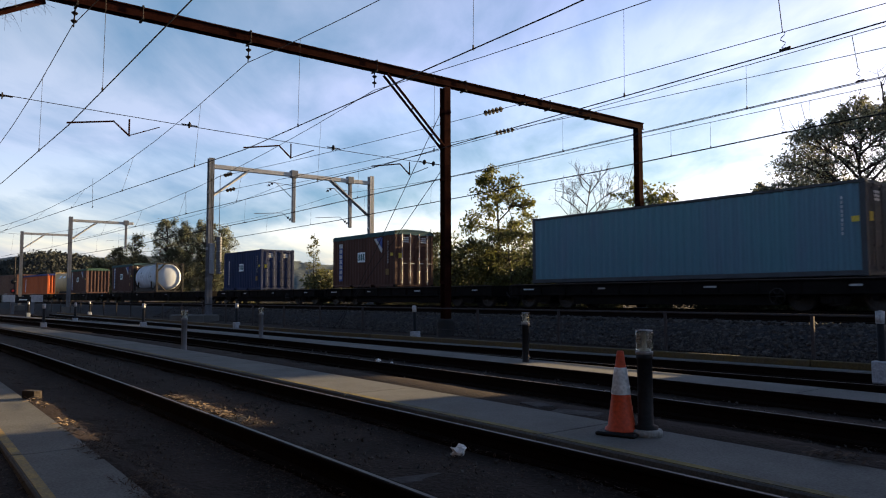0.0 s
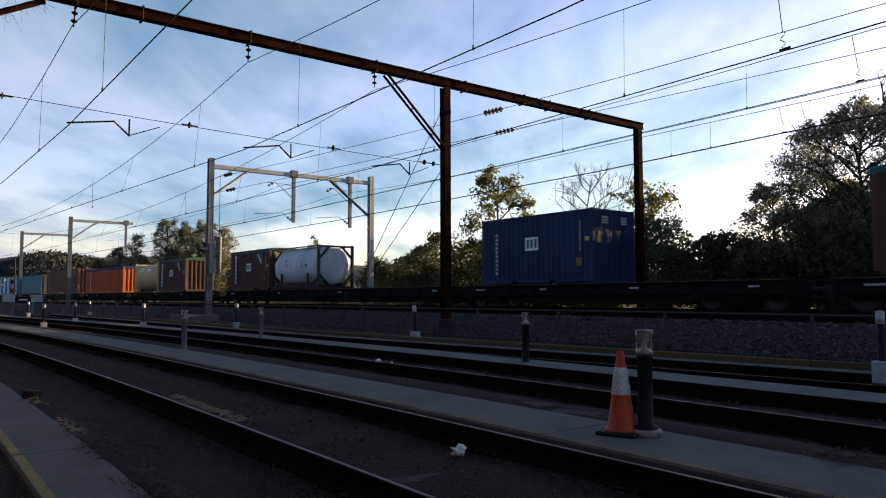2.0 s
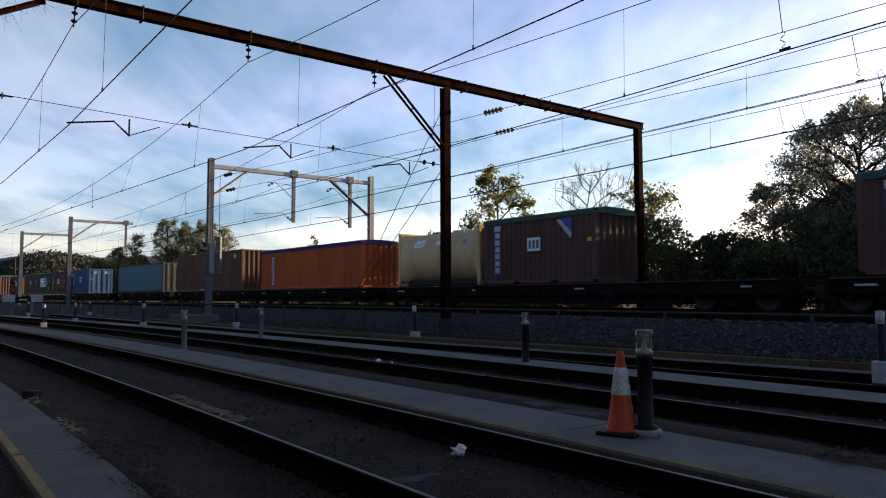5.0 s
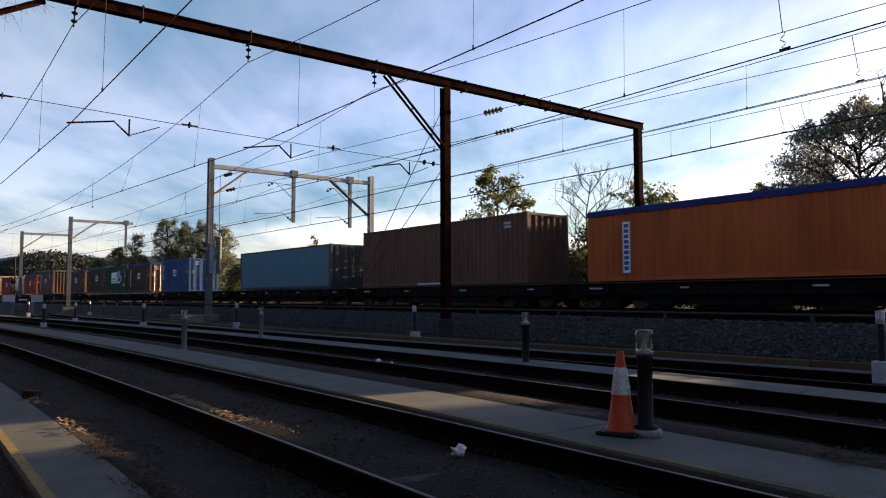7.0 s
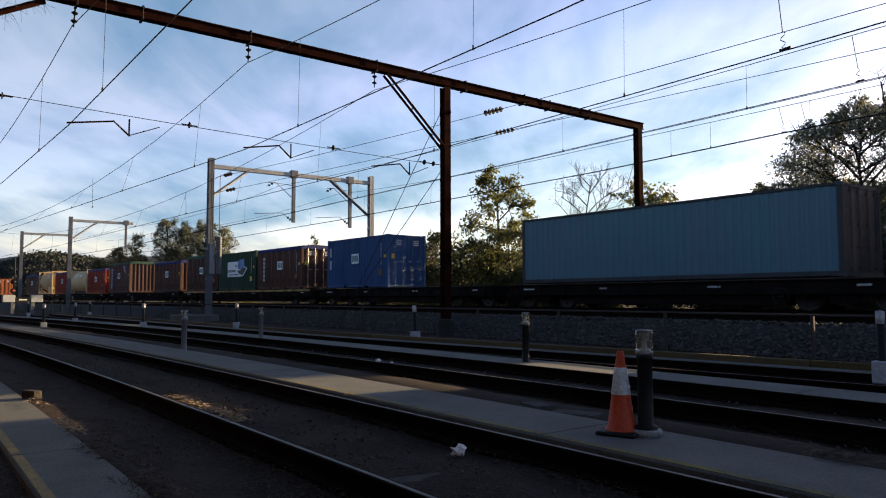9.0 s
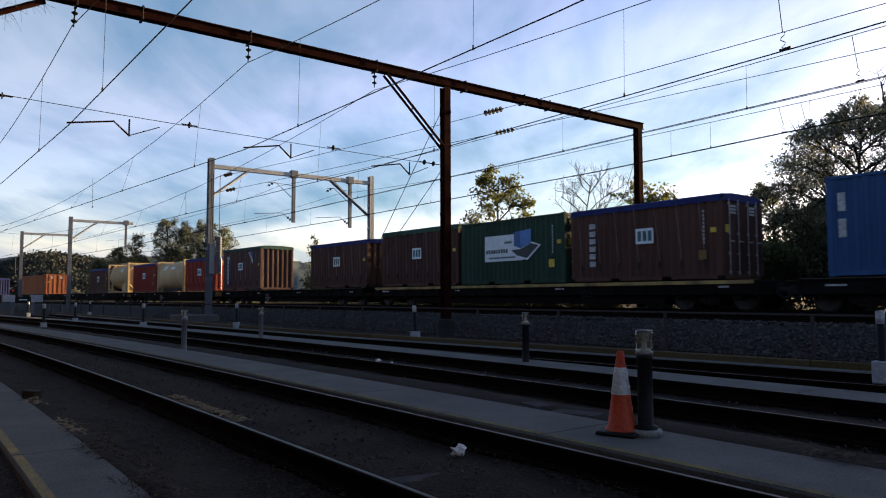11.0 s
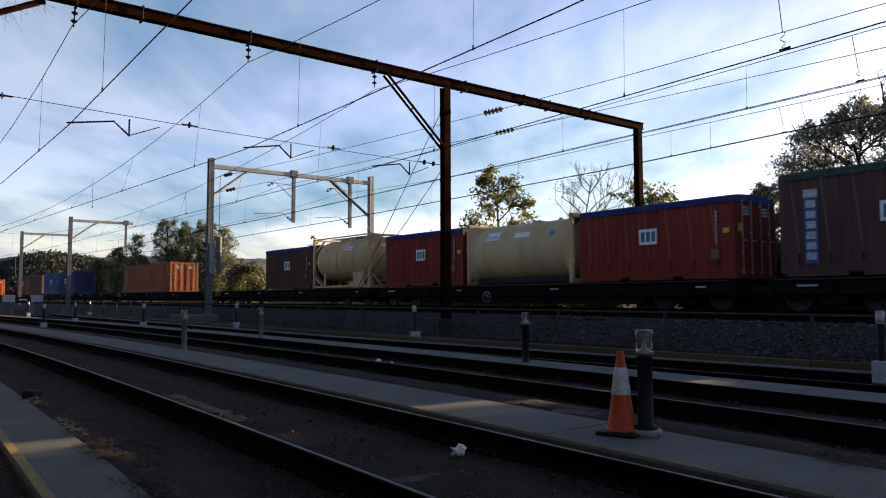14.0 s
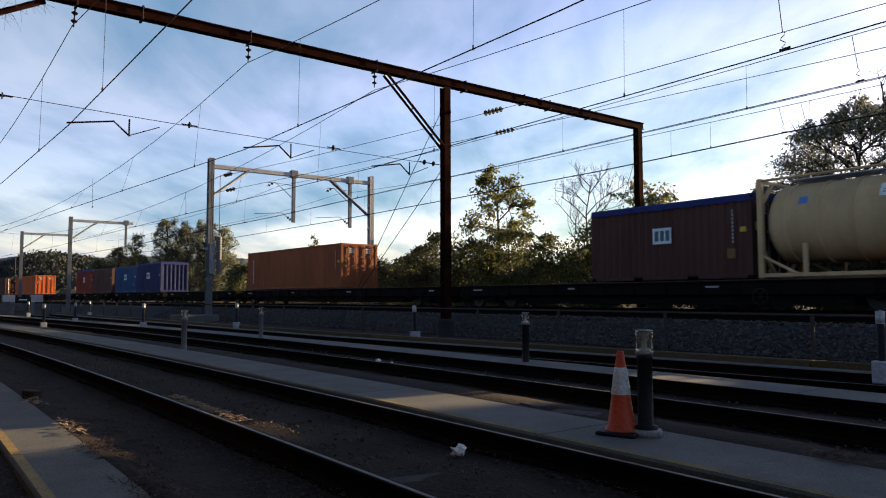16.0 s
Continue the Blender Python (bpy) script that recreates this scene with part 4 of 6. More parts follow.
def insulator(bm, a, b, discs=2, r=0.075):
    """Insulator string from a to b: a rod with sheds."""
    a, b = Vector(a), Vector(b)
    tube(bm, [a, b], 0.016, n=6)
    d = (b - a).normalized()
    for i in range(discs):
        c = a.lerp(b, (i + 0.7) / (discs + 0.4))
        tube(bm, [c - d * 0.045, c - d * 0.01, c + d * 0.02, c + d * 0.04], 0.03, 0.03, n=10)
        tube(bm, [c - d * 0.012, c + d * 0.012], r, r * 0.8, n=12)


def hang_insulator(s, y, z0, z1, group="overhead line insulators"):
    bm = bmesh.new()
    insulator(bm, (s, y, z0), (s + 0.04, y - 0.03, z1))
    tagged(part("suspension_insulator", bm, INSUL), "brown disc insulator hanging from the portal beam", "insulator", group)


for y in (2.73, 6.93, 10.86):
    hang_insulator(PS, y, 7.86, 7.38)


def steel_portal(s, y_near, y_far, z_beam, label, hangers=(), top=0.3, near_z=-0.2, brace=True, reach=9.9, wide=0.16):
    """Galvanised portal with a box beam and drop posts."""
    root = tagged(empty("steel_portal"), label, "gantry", "overhead line supports")
    for y, zb in ((y_near, near_z), (y_far, 0.2)):
        if y is None:
            continue
        bm = bmesh.new()
        for dx in (-wide, wide - 0.03):
            box(bm, s + dx, s + dx + 0.03, y - 0.14, y + 0.14, zb, z_beam + top)
        box(bm, s - wide, s + wide, y - 0.015, y + 0.015, zb, z_beam + top)
        for z in (2.0, 3.6, 5.2, 6.6):
            box(bm, s - wide - 0.01, s + wide + 0.01, y - 0.15, y + 0.15, z, z + 0.14)
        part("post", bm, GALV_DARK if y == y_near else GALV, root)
        bm = boxed(s - 0.45, s + 0.45, y - 0.45, y + 0.45, zb - 0.1, zb + 0.45, 0.04)
        part("footing", bm, CONCRETE, root)
    bm = boxed(s - 0.11, s + 0.11, y_near + 0.1, y_far - 0.1 if y_far else y_near + reach, z_beam - 0.22, z_beam, 0.01)
    part("beam", bm, GALV, root)
    if brace:
        bm = bmesh.new()
        tube(bm, [(s, y_near + 0.15, z_beam - 1.65), (s, y_near + 2.0, z_beam - 0.2)], 0.075, n=8)
        part("brace", bm, GALV, root)
    for y, zl in hangers:
        bm = bmesh.new()
        box(bm, s - 0.09, s + 0.09, y - 0.09, y + 0.09, zl, z_beam + 0.12, 0.01)
        box(bm, s - 0.16, s + 0.16, y - 0.20, y + 0.20, z_beam - 0.28, z_beam + 0.14, 0.01)
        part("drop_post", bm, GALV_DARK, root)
    return root


C = steel_portal(-37.4, 12.35, 22.2, 8.18, "galvanised steel portal with drop posts over the main tracks", ((17.1, 5.35), (20.75, 5.25)), 0.32, -0.25)
bm = bmesh.new()
tube(bm, [(-37.4, 20.85, 7.0), (-37.4, 19.6, 8.0)], 0.03, n=5)
for dx in (-0.1, 0.1):
    tube(bm, [(-37.4 + dx, 22.1, 6.0), (-37.4 + dx, 19.4, 8.0)], 0.045, n=6)
part("brace", bm, GALV_DARK, C)
steel_portal(-67.0, 10.3, None, 7.78, "far galvanised portal over the main tracks", ((14.7, 5.4),), 0.2, -0.1, reach=5.0)
steel_portal(-84.2, 8.5, None, 7.85, "far galvanised portal over the main tracks", (), 0.1, -0.1, reach=4.6)


def tension_weights():
    """Counterweight stacks beside the portal post."""
    for s, y, z0, z1 in ((-37.12, 12.40, 2.33, 3.95), (-37.0, 12.72, 2.33, 4.35)):
        root = tagged(empty("counterweight_stack"), "stack of pale ribbed tension weights beside the portal post", "counterweight", "line tension weights")
        first = None
        n = int((z1 - z0) / 0.085)
        for i in range(n):
            m = pose(s, y, z0 + i * 0.085)
            if first is None:
                bm = bmesh.new()
                lathe(bm, [(0.0, 0), (0.13, 0.005), (0.14, 0.02), (0.14, 0.065), (0.13, 0.08), (0.0, 0.082)], 12)
                # the front stack's sunlight is painted in by giving it the paler steel
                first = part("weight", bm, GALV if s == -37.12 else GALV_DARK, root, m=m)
            else:
                o = new("weight", first.data)
                o.parent, o.matrix_basis = root, m
        bm = bmesh.new()
        tube(bm, [(s, y, z1), (s, y, 7.6)], 0.015, n=5)
        part("hanger_rod", bm, WIRE, root)


tension_weights()


# ---- overhead wires ----
def wire(pts, r=0.011, label="dark overhead contact wire", name="overhead_wire", sag=0.0, n=14):
    bm = bmesh.new()
    full = []
    for a, b in zip(pts, pts[1:]):
        a, b = Vector(a), Vector(b)
        for i in range(n):
            u = i / n
            p = a.lerp(b, u)
            p.z -= 4 * sag * u * (1 - u)
            full.append(p)
    full.append(Vector(pts[-1]))
    tube(bm, full, r, n=5)
    return tagged(part(name, bm, WIRE), label, "wire", "overhead wires"), full


def at_s(full, s):
    for a, b in zip(full, full[1:]):
        if min(a.x, b.x) <= s <= max(a.x, b.x) and a.x != b.x:
            return a.lerp(b, (s - a.x) / (b.x - a.x))
    return None


def droppers(up, low, ss):
    for s in ss:
        a, b = at_s(up, s), at_s(low, s)
        if a and b:
            bm = bmesh.new()
            tube(bm, [a, b], 0.005, n=4)
            tube(bm, [b + Vector((0, 0, 0.06)), b - Vector((0, 0, 0.02))], 0.018, n=5)
            tagged(part("dropper_wire", bm, WIRE), "thin vertical dropper between overhead wires", "wire", "dropper wires")


def overhead(y, con, sup, z_cat, sags, ss):
    """Contact wire through con (s, z); catenary wire over the supports sup, with a sag for each span."""
    def yy(s):
        return y + line_off(s, y) - line_off(PS, y)
    _, c = wire([(s, yy(s), z) for s, z in con], 0.012, n=10)
    if y > 15:
        wire([(s, yy(s) + 0.13, z + 0.01) for s, z in con], 0.010, n=10)
    bm, full = bmesh.new(), []
    for (a, b), (za, zb), g in zip(zip(sup, sup[1:]), zip(z_cat, z_cat[1:]), sags):
        for i in range(16):
            u = i / 16
            s = a + (b - a) * u
            full.append(Vector((s, yy(s), za + (zb - za) * u - 4 * g * u * (1 - u))))
    tube(bm, full, 0.010, n=5)
    tagged(part("overhead_wire", bm, WIRE), "dark overhead catenary wire", "wire", "overhead wires")
    droppers(full, c, ss)


YARD_SUP = (-130, -76, PS, 22, 60)
for y, con, zk, sg in ((2.68, ((-130, 4.4), (-58, 4.45), (-27, 4.82), (PS, 5.08), (-10, 5.36), (22, 5.4), (60, 5.4)), 7.42, 1.55), (6.88, ((-130, 4.8), (-58, 4.8), (PS, 5.02), (-7, 5.2), (22, 5.25), (60, 5.2)), 7.36, 1.4),
                       (10.83, ((-130, 4.8), (-58, 4.8), (PS, 4.95), (-5, 5.05), (22, 5.1), (60, 5.1)), 7.30, 1.1)):
    zc = [z for s, z in con if s == PS][0]
    overhead(y, con, YARD_SUP, (zk, zk - 0.2, zk, zk - 0.1, zk), (1.4, sg * 1.4, 0.7, 0.7), [PS + 6.2 * i + 3 for i in range(-9, 7)])
    bm = bmesh.new()
    tube(bm, [(PS, y - 0.05, zc + 0.04), (PS, y + 0.95, zc + 0.22), (PS, y + 1.3, zc - 0.08)], 0.022, n=6)
    tube(bm, [(PS, y + 1.3, zc - 0.10), (PS, y + 1.3, zc + 0.32)], 0.02, n=6)
    tube(bm, [(PS, y + 1.3, zc - 0.08), (PS, y + 2.0, zc + 0.22)], 0.012, n=5)
    tagged(part("steady_arm", bm, RUST_STEEL), "cranked rusty steady arm on the cross-span wire", "steady arm", "steady arms")
wire([(PS, -0.5, 5.63), (PS, 13.45, 5.30)], 0.009, "cross-span wire between portal posts", "cross_span_wire", sag=0.06)
for y in (1.35, 5.41, 9.49, 12.7, 13.05):
    bm = bmesh.new()
    z = 5.57 - 0.27 * (y + 0.5) / 13.95
    insulator(bm, (PS, y - 0.2, z + 0.01), (PS, y + 0.2, z), 1, 0.085)
    tagged(part("strain_insulator", bm, INSUL), "brown strain insulator in the cross-span wire", "insulator", "overhead line insulators")

MAIN_SUP = (-84, -67, -37.4, PS, 12, 45)
overhead(16.9, ((-84, 5.5), (-67, 5.5), (-37.4, 5.68), (PS, 5.86), (-6, 5.96), (12, 6.0), (45, 6.0)), MAIN_SUP, (7.3, 7.3, 7.35, 7.0, 7.3, 7.4), (0.2, 0.5, 0.1, 0.04, 0.5), [-37.4 + 6.4 * i + 2 for i in range(-6, 9)])
overhead(20.6, ((-84, 5.5), (-67, 5.5), (-37.4, 5.64), (PS, 5.83), (-10, 6.0), (12, 6.0), (45, 6.0)), MAIN_SUP, (7.3, 7.3, 7.2, 6.77, 6.9, 7.2), (0.2, 0.5, 0.15, 0.03, 0.5), [-37.4 + 6.1 * i + 3 for i in range(-6, 9)] + [-14.7, -13.2])
# anchored tension wires that come down to the portal post
for y, z, far in ((12.6, 7.50, ((-6.5, 17.08, 7.58), (25, 17.2, 7.7))), (12.6, 6.66, ((-7.93, 20.78, 7.78), (25, 21.0, 8.9)))):
    a = Vector((-37.4, y, z))
    b = Vector(far[0])
    wire([a.lerp(b, k / 10) - Vector((0, 0, (0.88 if z > 7 else 0.2) * k / 10 * (1 - k / 10))) for k in range(11)] + [Vector(far[1])], 0.011, "anchored tension wire running to the portal post")
    for f, n in ((0.045, 2), (0.63 if z > 7 else 0.60, 4)):
        d = (b - a).normalized()
        c = a.lerp(b, f) - Vector((0, 0, (0.88 if z > 7 else 0.2) * f * (1 - f)))
        bm = bmesh.new()
        insulator(bm, c - d * 0.45, c + d * 0.45, n + 1, 0.10)
        tagged(part("strain_insulator", bm, INSUL), "dark strain insulator string in a tension wire", "insulator", "overhead line insulators")
# guy stays of the portal post
for z, e in ((7.3, (-24.6, 13.2, -0.1)), (5.3, (-25.0, 13.2, -0.1))):
    wire([(PS - 0.12, 13.56, z), e], 0.012, "steel guy stay from portal post to ground anchor", "guy_stay", n=2)
wire([(PS, 23.2, 6.9), (-23.4, 26.2, 0.6)], 0.012, "steel guy stay from portal post to ground anchor", "guy_stay", n=2)


def jumper(s, y, z0, z1):
    """Loose connecting wire with a curl near its lower end."""
    bm = bmesh.new()
    pts = [(s - 0.10, y, z1), (s, y, z0 + 0.30)]
    pts += [(s + 0.045 * math.sin(k * 1.25), y, z0 + 0.30 - k * 0.032) for k in range(1, 9)]
    pts.append((s + 0.05, y, z0))
    tube(bm, pts, 0.008, n=5)
    tube(bm, [(s - 0.06, y, z0), (s + 0.12, y, z0 + 0.01)], 0.022, n=6)
    tagged(part("jumper_wire", bm, WIRE), "loose curled jumper wire between overhead wires", "wire", "jumper wires")


for s, y, z0, z1 in ((-32.5, 5.79, 4.88, 6.1), (-32.75, 9.71, 4.9, 5.9), (-5.75, 11.13, 5.07, 6.55), (-7.1, 17.05, 5.96, 7.06), (-10.8, 20.73, 5.98, 6.76), (-10.15, 20.75, 5.98, 6.76)):
    jumper(s, y, z0, z1)
# dry twigs caught on the portal brace
rn = random.Random(2)
bm = bmesh.new()
for i in range(70):
    u = rn.uniform(0.0, 0.8)
    p = Vector((PS + rn.uniform(-0.1, 0.1), 2.1 - 2.6 * u, 7.87 - 1.45 * u))
    d = Vector((rn.gauss(0, 0.5), rn.gauss(0.35, 0.5), rn.gauss(-0.25, 0.5))).normalized() * rn.uniform(0.15, 0.5)
    tube(bm, [p, p + d * 0.5 + Vector((0, 0, 0.03)), p + d], 0.006, 0.002, n=3, caps=False)
tagged(part("dry_twigs", bm, BARK), "dry brown twigs caught on the portal brace", "twigs", kind="stuff")
# registration arms on the drop posts
for y in (17.1, 20.75):
    bm = bmesh.new()
    tube(bm, [(-37.4, y - 0.1, 6.75), (-37.4, y - 1.05, 7.52), (-37.4, y - 1.55, 7.50)], 0.022, n=6)
    tube(bm, [(-37.4, y - 0.1, 7.45), (-37.4, y - 1.2, 7.54)], 0.014, n=5)
    tube(bm, [(-37.4, y - 0.2, 5.5), (-37.4, y - 0.7, 5.85), (-37.4, y - 2.3, 5.70)], 0.018, n=6)
    tagged(part("registration_arm", bm, GALV_DARK), "grey registration arm on a drop post", "steady arm", "steady arms")
    bm = bmesh.new()
    insulator(bm, (-37.4, y - 0.12, 5.45), (-37.4, y - 0.42, 5.66), 2, 0.09)
    tagged(part("post_insulator", bm, INSUL), "brown insulator at the foot of a drop post", "insulator", "overhead line insulators")
    bm = bmesh.new()
    insulator(bm, (-37.4, y - 1.2, 7.52), (-37.4, y - 1.6, 7.28), 2, 0.08)
    tagged(part("post_insulator", bm, INSUL), "brown insulator on a registration arm", "insulator", "overhead line insulators")


# ---- fence, bollards, cone ----
def fence():
    root = tagged(empty("fence"), "low grey post and wire fence before the ballast bank", "fence", kind="structure")
    first = None
    for i in range(26):
        s = -3.28 - 3.14 * i
        m = pose(s, 13.15 + off(s, 13.15), 0)
        if first is None:
            bm = boxed(-0.03, 0.03, -0.03, 0.03, -0.25, 0.74, 0.006)
            first = part("post", bm, FENCE_STEEL, root, m=m)
        else:
            o = new("post", first.data)
            o.parent, o.matrix_basis = root, m
    for z, r in ((0.74, 0.024), (0.40, 0.004), (0.10, 0.004)):
        bm = bmesh.new()
        tube(bm, [p for p, _ in along(13.15, -84, 6, 3, z)], r, n=6)
        part("rail", bm, FENCE_STEEL, root)


fence()
FROST = mat("frosted_plastic", (0.62, 0.64, 0.60), 0.5, scale=6, bump=0.03)
CLEAR = bpy.data.materials.new("clear_plastic")
CLEAR.use_nodes = True
_p = CLEAR.node_tree.nodes["Principled BSDF"]
_p.inputs["Base Color"].default_value, _p.inputs["Roughness"].default_value = (0.85, 0.86, 0.82, 1), 0.18
_p.inputs["Transmission Weight"].default_value, _p.inputs["IOR"].default_value = 1.0, 1.45


COLUMN_GREY = mat("faded_grey_plastic", (0.13, 0.135, 0.15), 0.6, scale=5, bump=0.1, spec=0.3)


def bollard(col=BLACK, label="black bollard light with a clear lens on a concrete foot", footed=True):
    root = tagged(empty("bollard_light"), label, "bollard light", "bollard lights")
    bm = bmesh.new()
    lathe(bm, [(0.0, 0.0), (0.128, 0.0), (0.130, 0.035), (0.122, 0.05), (0.08, 0.055)], 24)
    if footed:
        part("foot", bm, FOOT, root)
    bm = bmesh.new()
    low_end = [(0.095, 0.05), (0.098, 0.075), (0.062, 0.085)] if footed else [(0.060, -0.05), (0.060, 0.2)]
    lathe(bm, low_end + [(0.060, 0.60), (0.066, 0.605), (0.066, 0.64), (0.0, 0.64)], 24)
    part("column", bm, col, root)
    bm = bmesh.new()
    lathe(bm, [(0.0, 0.641), (0.068, 0.641), (0.070, 0.66), (0.070, 0.67), (0.0, 0.67)], 24)
    part("collar", bm, GREY_METAL, root)
    bm = bmesh.new()
    lathe(bm, [(0.066, 0.671), (0.069, 0.69), (0.069, 0.81), (0.066, 0.829), (0.060, 0.829), (0.063, 0.81), (0.063, 0.69), (0.060, 0.671), (0.066, 0.671)], 28)
    part("lens", bm, CLEAR, root)
    bm = bmesh.new()
    lathe(bm, [(0.0, 0.8305), (0.068, 0.8305), (0.069, 0.838), (0.0, 0.842)], 24)
    part("cap", bm, GREY_METAL, root)
    bm = bmesh.new()
    lathe(bm, [(0.056, 0.672), (0.050, 0.685), (0.020, 0.70), (0.018, 0.80), (0.050, 0.82), (0.056, 0.829)], 20)
    part("inner_tube", bm, FROST, root, "frosted inner tube")
    return root


def guard_post():
    root = tagged(empty("marker_post"), "black marker post with a grey cap on a white block", "marker post", "marker posts")
    part("block", boxed(-0.11, 0.11, -0.11, 0.11, -0.12, 0.21, 0.015), DULL_WHITE, root)
    bm = bmesh.new()
    lathe(bm, [(0.055, 0.21), (0.055, 0.76), (0.0, 0.76)], 16)
    part("column", bm, BLACK, root)
    bm = bmesh.new()
    lathe(bm, [(0.058, 0.76), (0.063, 0.775), (0.063, 0.94), (0.0, 0.955)], 16)
    part("cap", bm, GREY_METAL, root)
    return root


b0 = bollard()
b0.matrix_basis = pose(-3.67, 4.74, -0.02)
b2 = bollard(BLACK, "plain black bollard light with a clear lens", False)
b2.matrix_basis = pose(-8.97, 8.4, -0.02)
b1 = bollard(COLUMN_GREY, "faded grey bollard light with a clear lens", False)
b1.matrix_basis = pose(-15.95, 4.75, -0.02)
copy_thing(b1, pose(-18.86, 7.7, -0.02))
g0 = guard_post()
g0.matrix_basis = pose(-16.85, 11.5, -0.1, 0, -4)
for s, y in ((-4.62, 11.47), (-27.1, 10.06), (-29.5, 7.2), (-37.6, 6.1), (-31.8, 4.05), (-53.8, 5.95), (-54.3, 9.7)):
    copy_thing(g0, pose(s, y, -0.08))


def cone():
    root = tagged(empty("traffic_cone"), "orange traffic cone with a white reflective sleeve on the walkway", "traffic cone")
    bm = bmesh.new()
    box(bm, -0.165, 0.165, -0.165, 0.165, 0.0, 0.032, 0.012)
    part("base", bm, BLACK, root)
    bm = bmesh.new()
    def r(z):
        return 0.118 - 0.090 * z / 0.66
    lathe(bm, [(0.136, 0.035), (0.128, 0.05), (r(0.05), 0.065), (r(0.3), 0.3), (r(0.66), 0.66), (r(0.66) - 0.006, 0.668), (0.015, 0.66)], 28)
    part("cone_body", bm, ORANGE, root)
    bm = bmesh.new()
    lathe(bm, [(r(0.32) + 0.003, 0.32), (r(0.32) + 0.005, 0.325), (r(0.53) + 0.005, 0.53), (r(0.53) + 0.002, 0.535)], 28)
    part("sleeve", bm, SLEEVE, root)
    root.matrix_basis = pose(-3.825, 4.63, -0.02, 0, 0, 20)


cone()


# ---- trees ----
def tree(name, at, height, spread, leaf, seed, label, leaves=6000, size=0.17, trunk=0.18, levels=4, lean=(0, 0), low=0.25, droop=0.0, bare=False, n0=7, group="trees behind the line", clump=0.55, wide=1.0, ragged=0.26):
    rnd = random.Random(seed)
    root = tagged(empty(name, pose(*at)), label, "tree" if name == "tree" else "bush", group)
    bm = bmesh.new()
    tips = []

    base = height * low * 0.8
    cz, rz, rx = (height + base) / 2, (height - base) / 2, spread * wide

    def inside(p, slack=1.0):
        q = Vector(((p.x - lean[0] * p.z / height) / rx, (p.y - lean[1] * p.z / height) / rx, (p.z - cz) / rz))
        return q.length < slack * (0.86 + ragged * noise.noise(Vector((p.x * 0.9 + seed * 7, p.y * 0.9, p.z * 0.9))))

    def grow(p, d, length, r, lev):
        mid = p + d * length * 0.5 + Vector((rnd.uniform(-1, 1), rnd.uniform(-1, 1), rnd.uniform(-0.5, 0.5))) * length * 0.07
        end = p + d * length + Vector((rnd.uniform(-1, 1), rnd.uniform(-1, 1), 0)) * length * 0.05
        if not inside(end, 1.0):
            end = p.lerp(end, 0.5)
            mid = p.lerp(end, 0.5)
        tube(bm, [p, mid, end], r, r * 0.62, n=6 if lev < 2 else 4 if lev < 3 else 3, caps=False)
        if lev >= min(3, levels):
            tips.append((mid, length))
            tips.append((end, length))
        if lev < levels:
            k = rnd.randint(3, 4) if lev < 3 else rnd.randint(2, 3)
            for _ in range(k):
                f = rnd.uniform(0.45, 1.0)
                q = p.lerp(end, f)
                v = Vector((rnd.gauss(0, 1), rnd.gauss(0, 1), rnd.gauss(0.15 - droop, 0.6))).normalized()
                grow(q, (d * 0.55 + v * 0.85).normalized(), length * rnd.uniform(0.55, 0.8), r * 0.55, lev + 1)

    top = Vector((lean[0], lean[1], height * 0.92))
    segs = [Vector((0, 0, -0.2))] + [top * f + Vector((rnd.uniform(-1, 1), rnd.uniform(-1, 1), 0)) * spread * 0.06 for f in (0.25, 0.5, 0.75, 1.0)]
    tube(bm, segs, trunk, trunk * 0.2, n=8)
    for i in range(n0):
        f = low + (0.97 - low) * (i + rnd.random() * 0.6) / n0
        u = f * 4
        a, b = segs[min(3, int(u))], segs[min(4, int(u) + 1)]
        p = a.lerp(b, u - int(u))
        an = i * 2.4 + rnd.uniform(-0.5, 0.5)
        reach = spread * (0.55 + 0.6 * math.sin(math.pi * min(1, max(0.05, (f - low) / (1.05 - low)))))
        grow(p, Vector((math.cos(an), math.sin(an), rnd.uniform(0.15, 0.75) - droop)).normalized(), reach * rnd.uniform(0.42, 0.62), trunk * 0.38, 1)
    part("trunk", bm, BARK, root)
    if not bare and tips:
        verts, faces = [], []
        for i in range(leaves):
            c, ln = rnd.choice(tips)
            q = c + Vector((rnd.gauss(0, 1), rnd.gauss(0, 1), rnd.gauss(0, 0.8))) * clump * (0.25 + ln * 0.25)
            if not inside(q, 1.05):
                q = c + (q - c) * 0.35
            if not inside(q, 1.12):
                continue
            if q.z < 0.05:
                q.z = rnd.uniform(0.1, 0.8)
            d = Vector((rnd.gauss(0, 1), rnd.gauss(0, 1), rnd.gauss(-0.3, 0.8))).normalized()
            s = d.cross(Vector((rnd.gauss(0, 1), rnd.gauss(0, 1), rnd.gauss(0, 1)))).normalized()
            ln2 = size * rnd.uniform(0.6, 1.35)
            b = len(verts)
            verts += [q, q + d * ln2 * 0.5 + s * ln2 * 0.24, q + d * ln2, q + d * ln2 * 0.5 - s * ln2 * 0.24]
            faces.append((b, b + 1, b + 2, b + 3))
        me = bpy.data.meshes.new("crown")
        me.from_pydata(verts, [], faces)
        me.materials.append(leaf)
        o = new("crown", me)
        o.parent = root
    return root


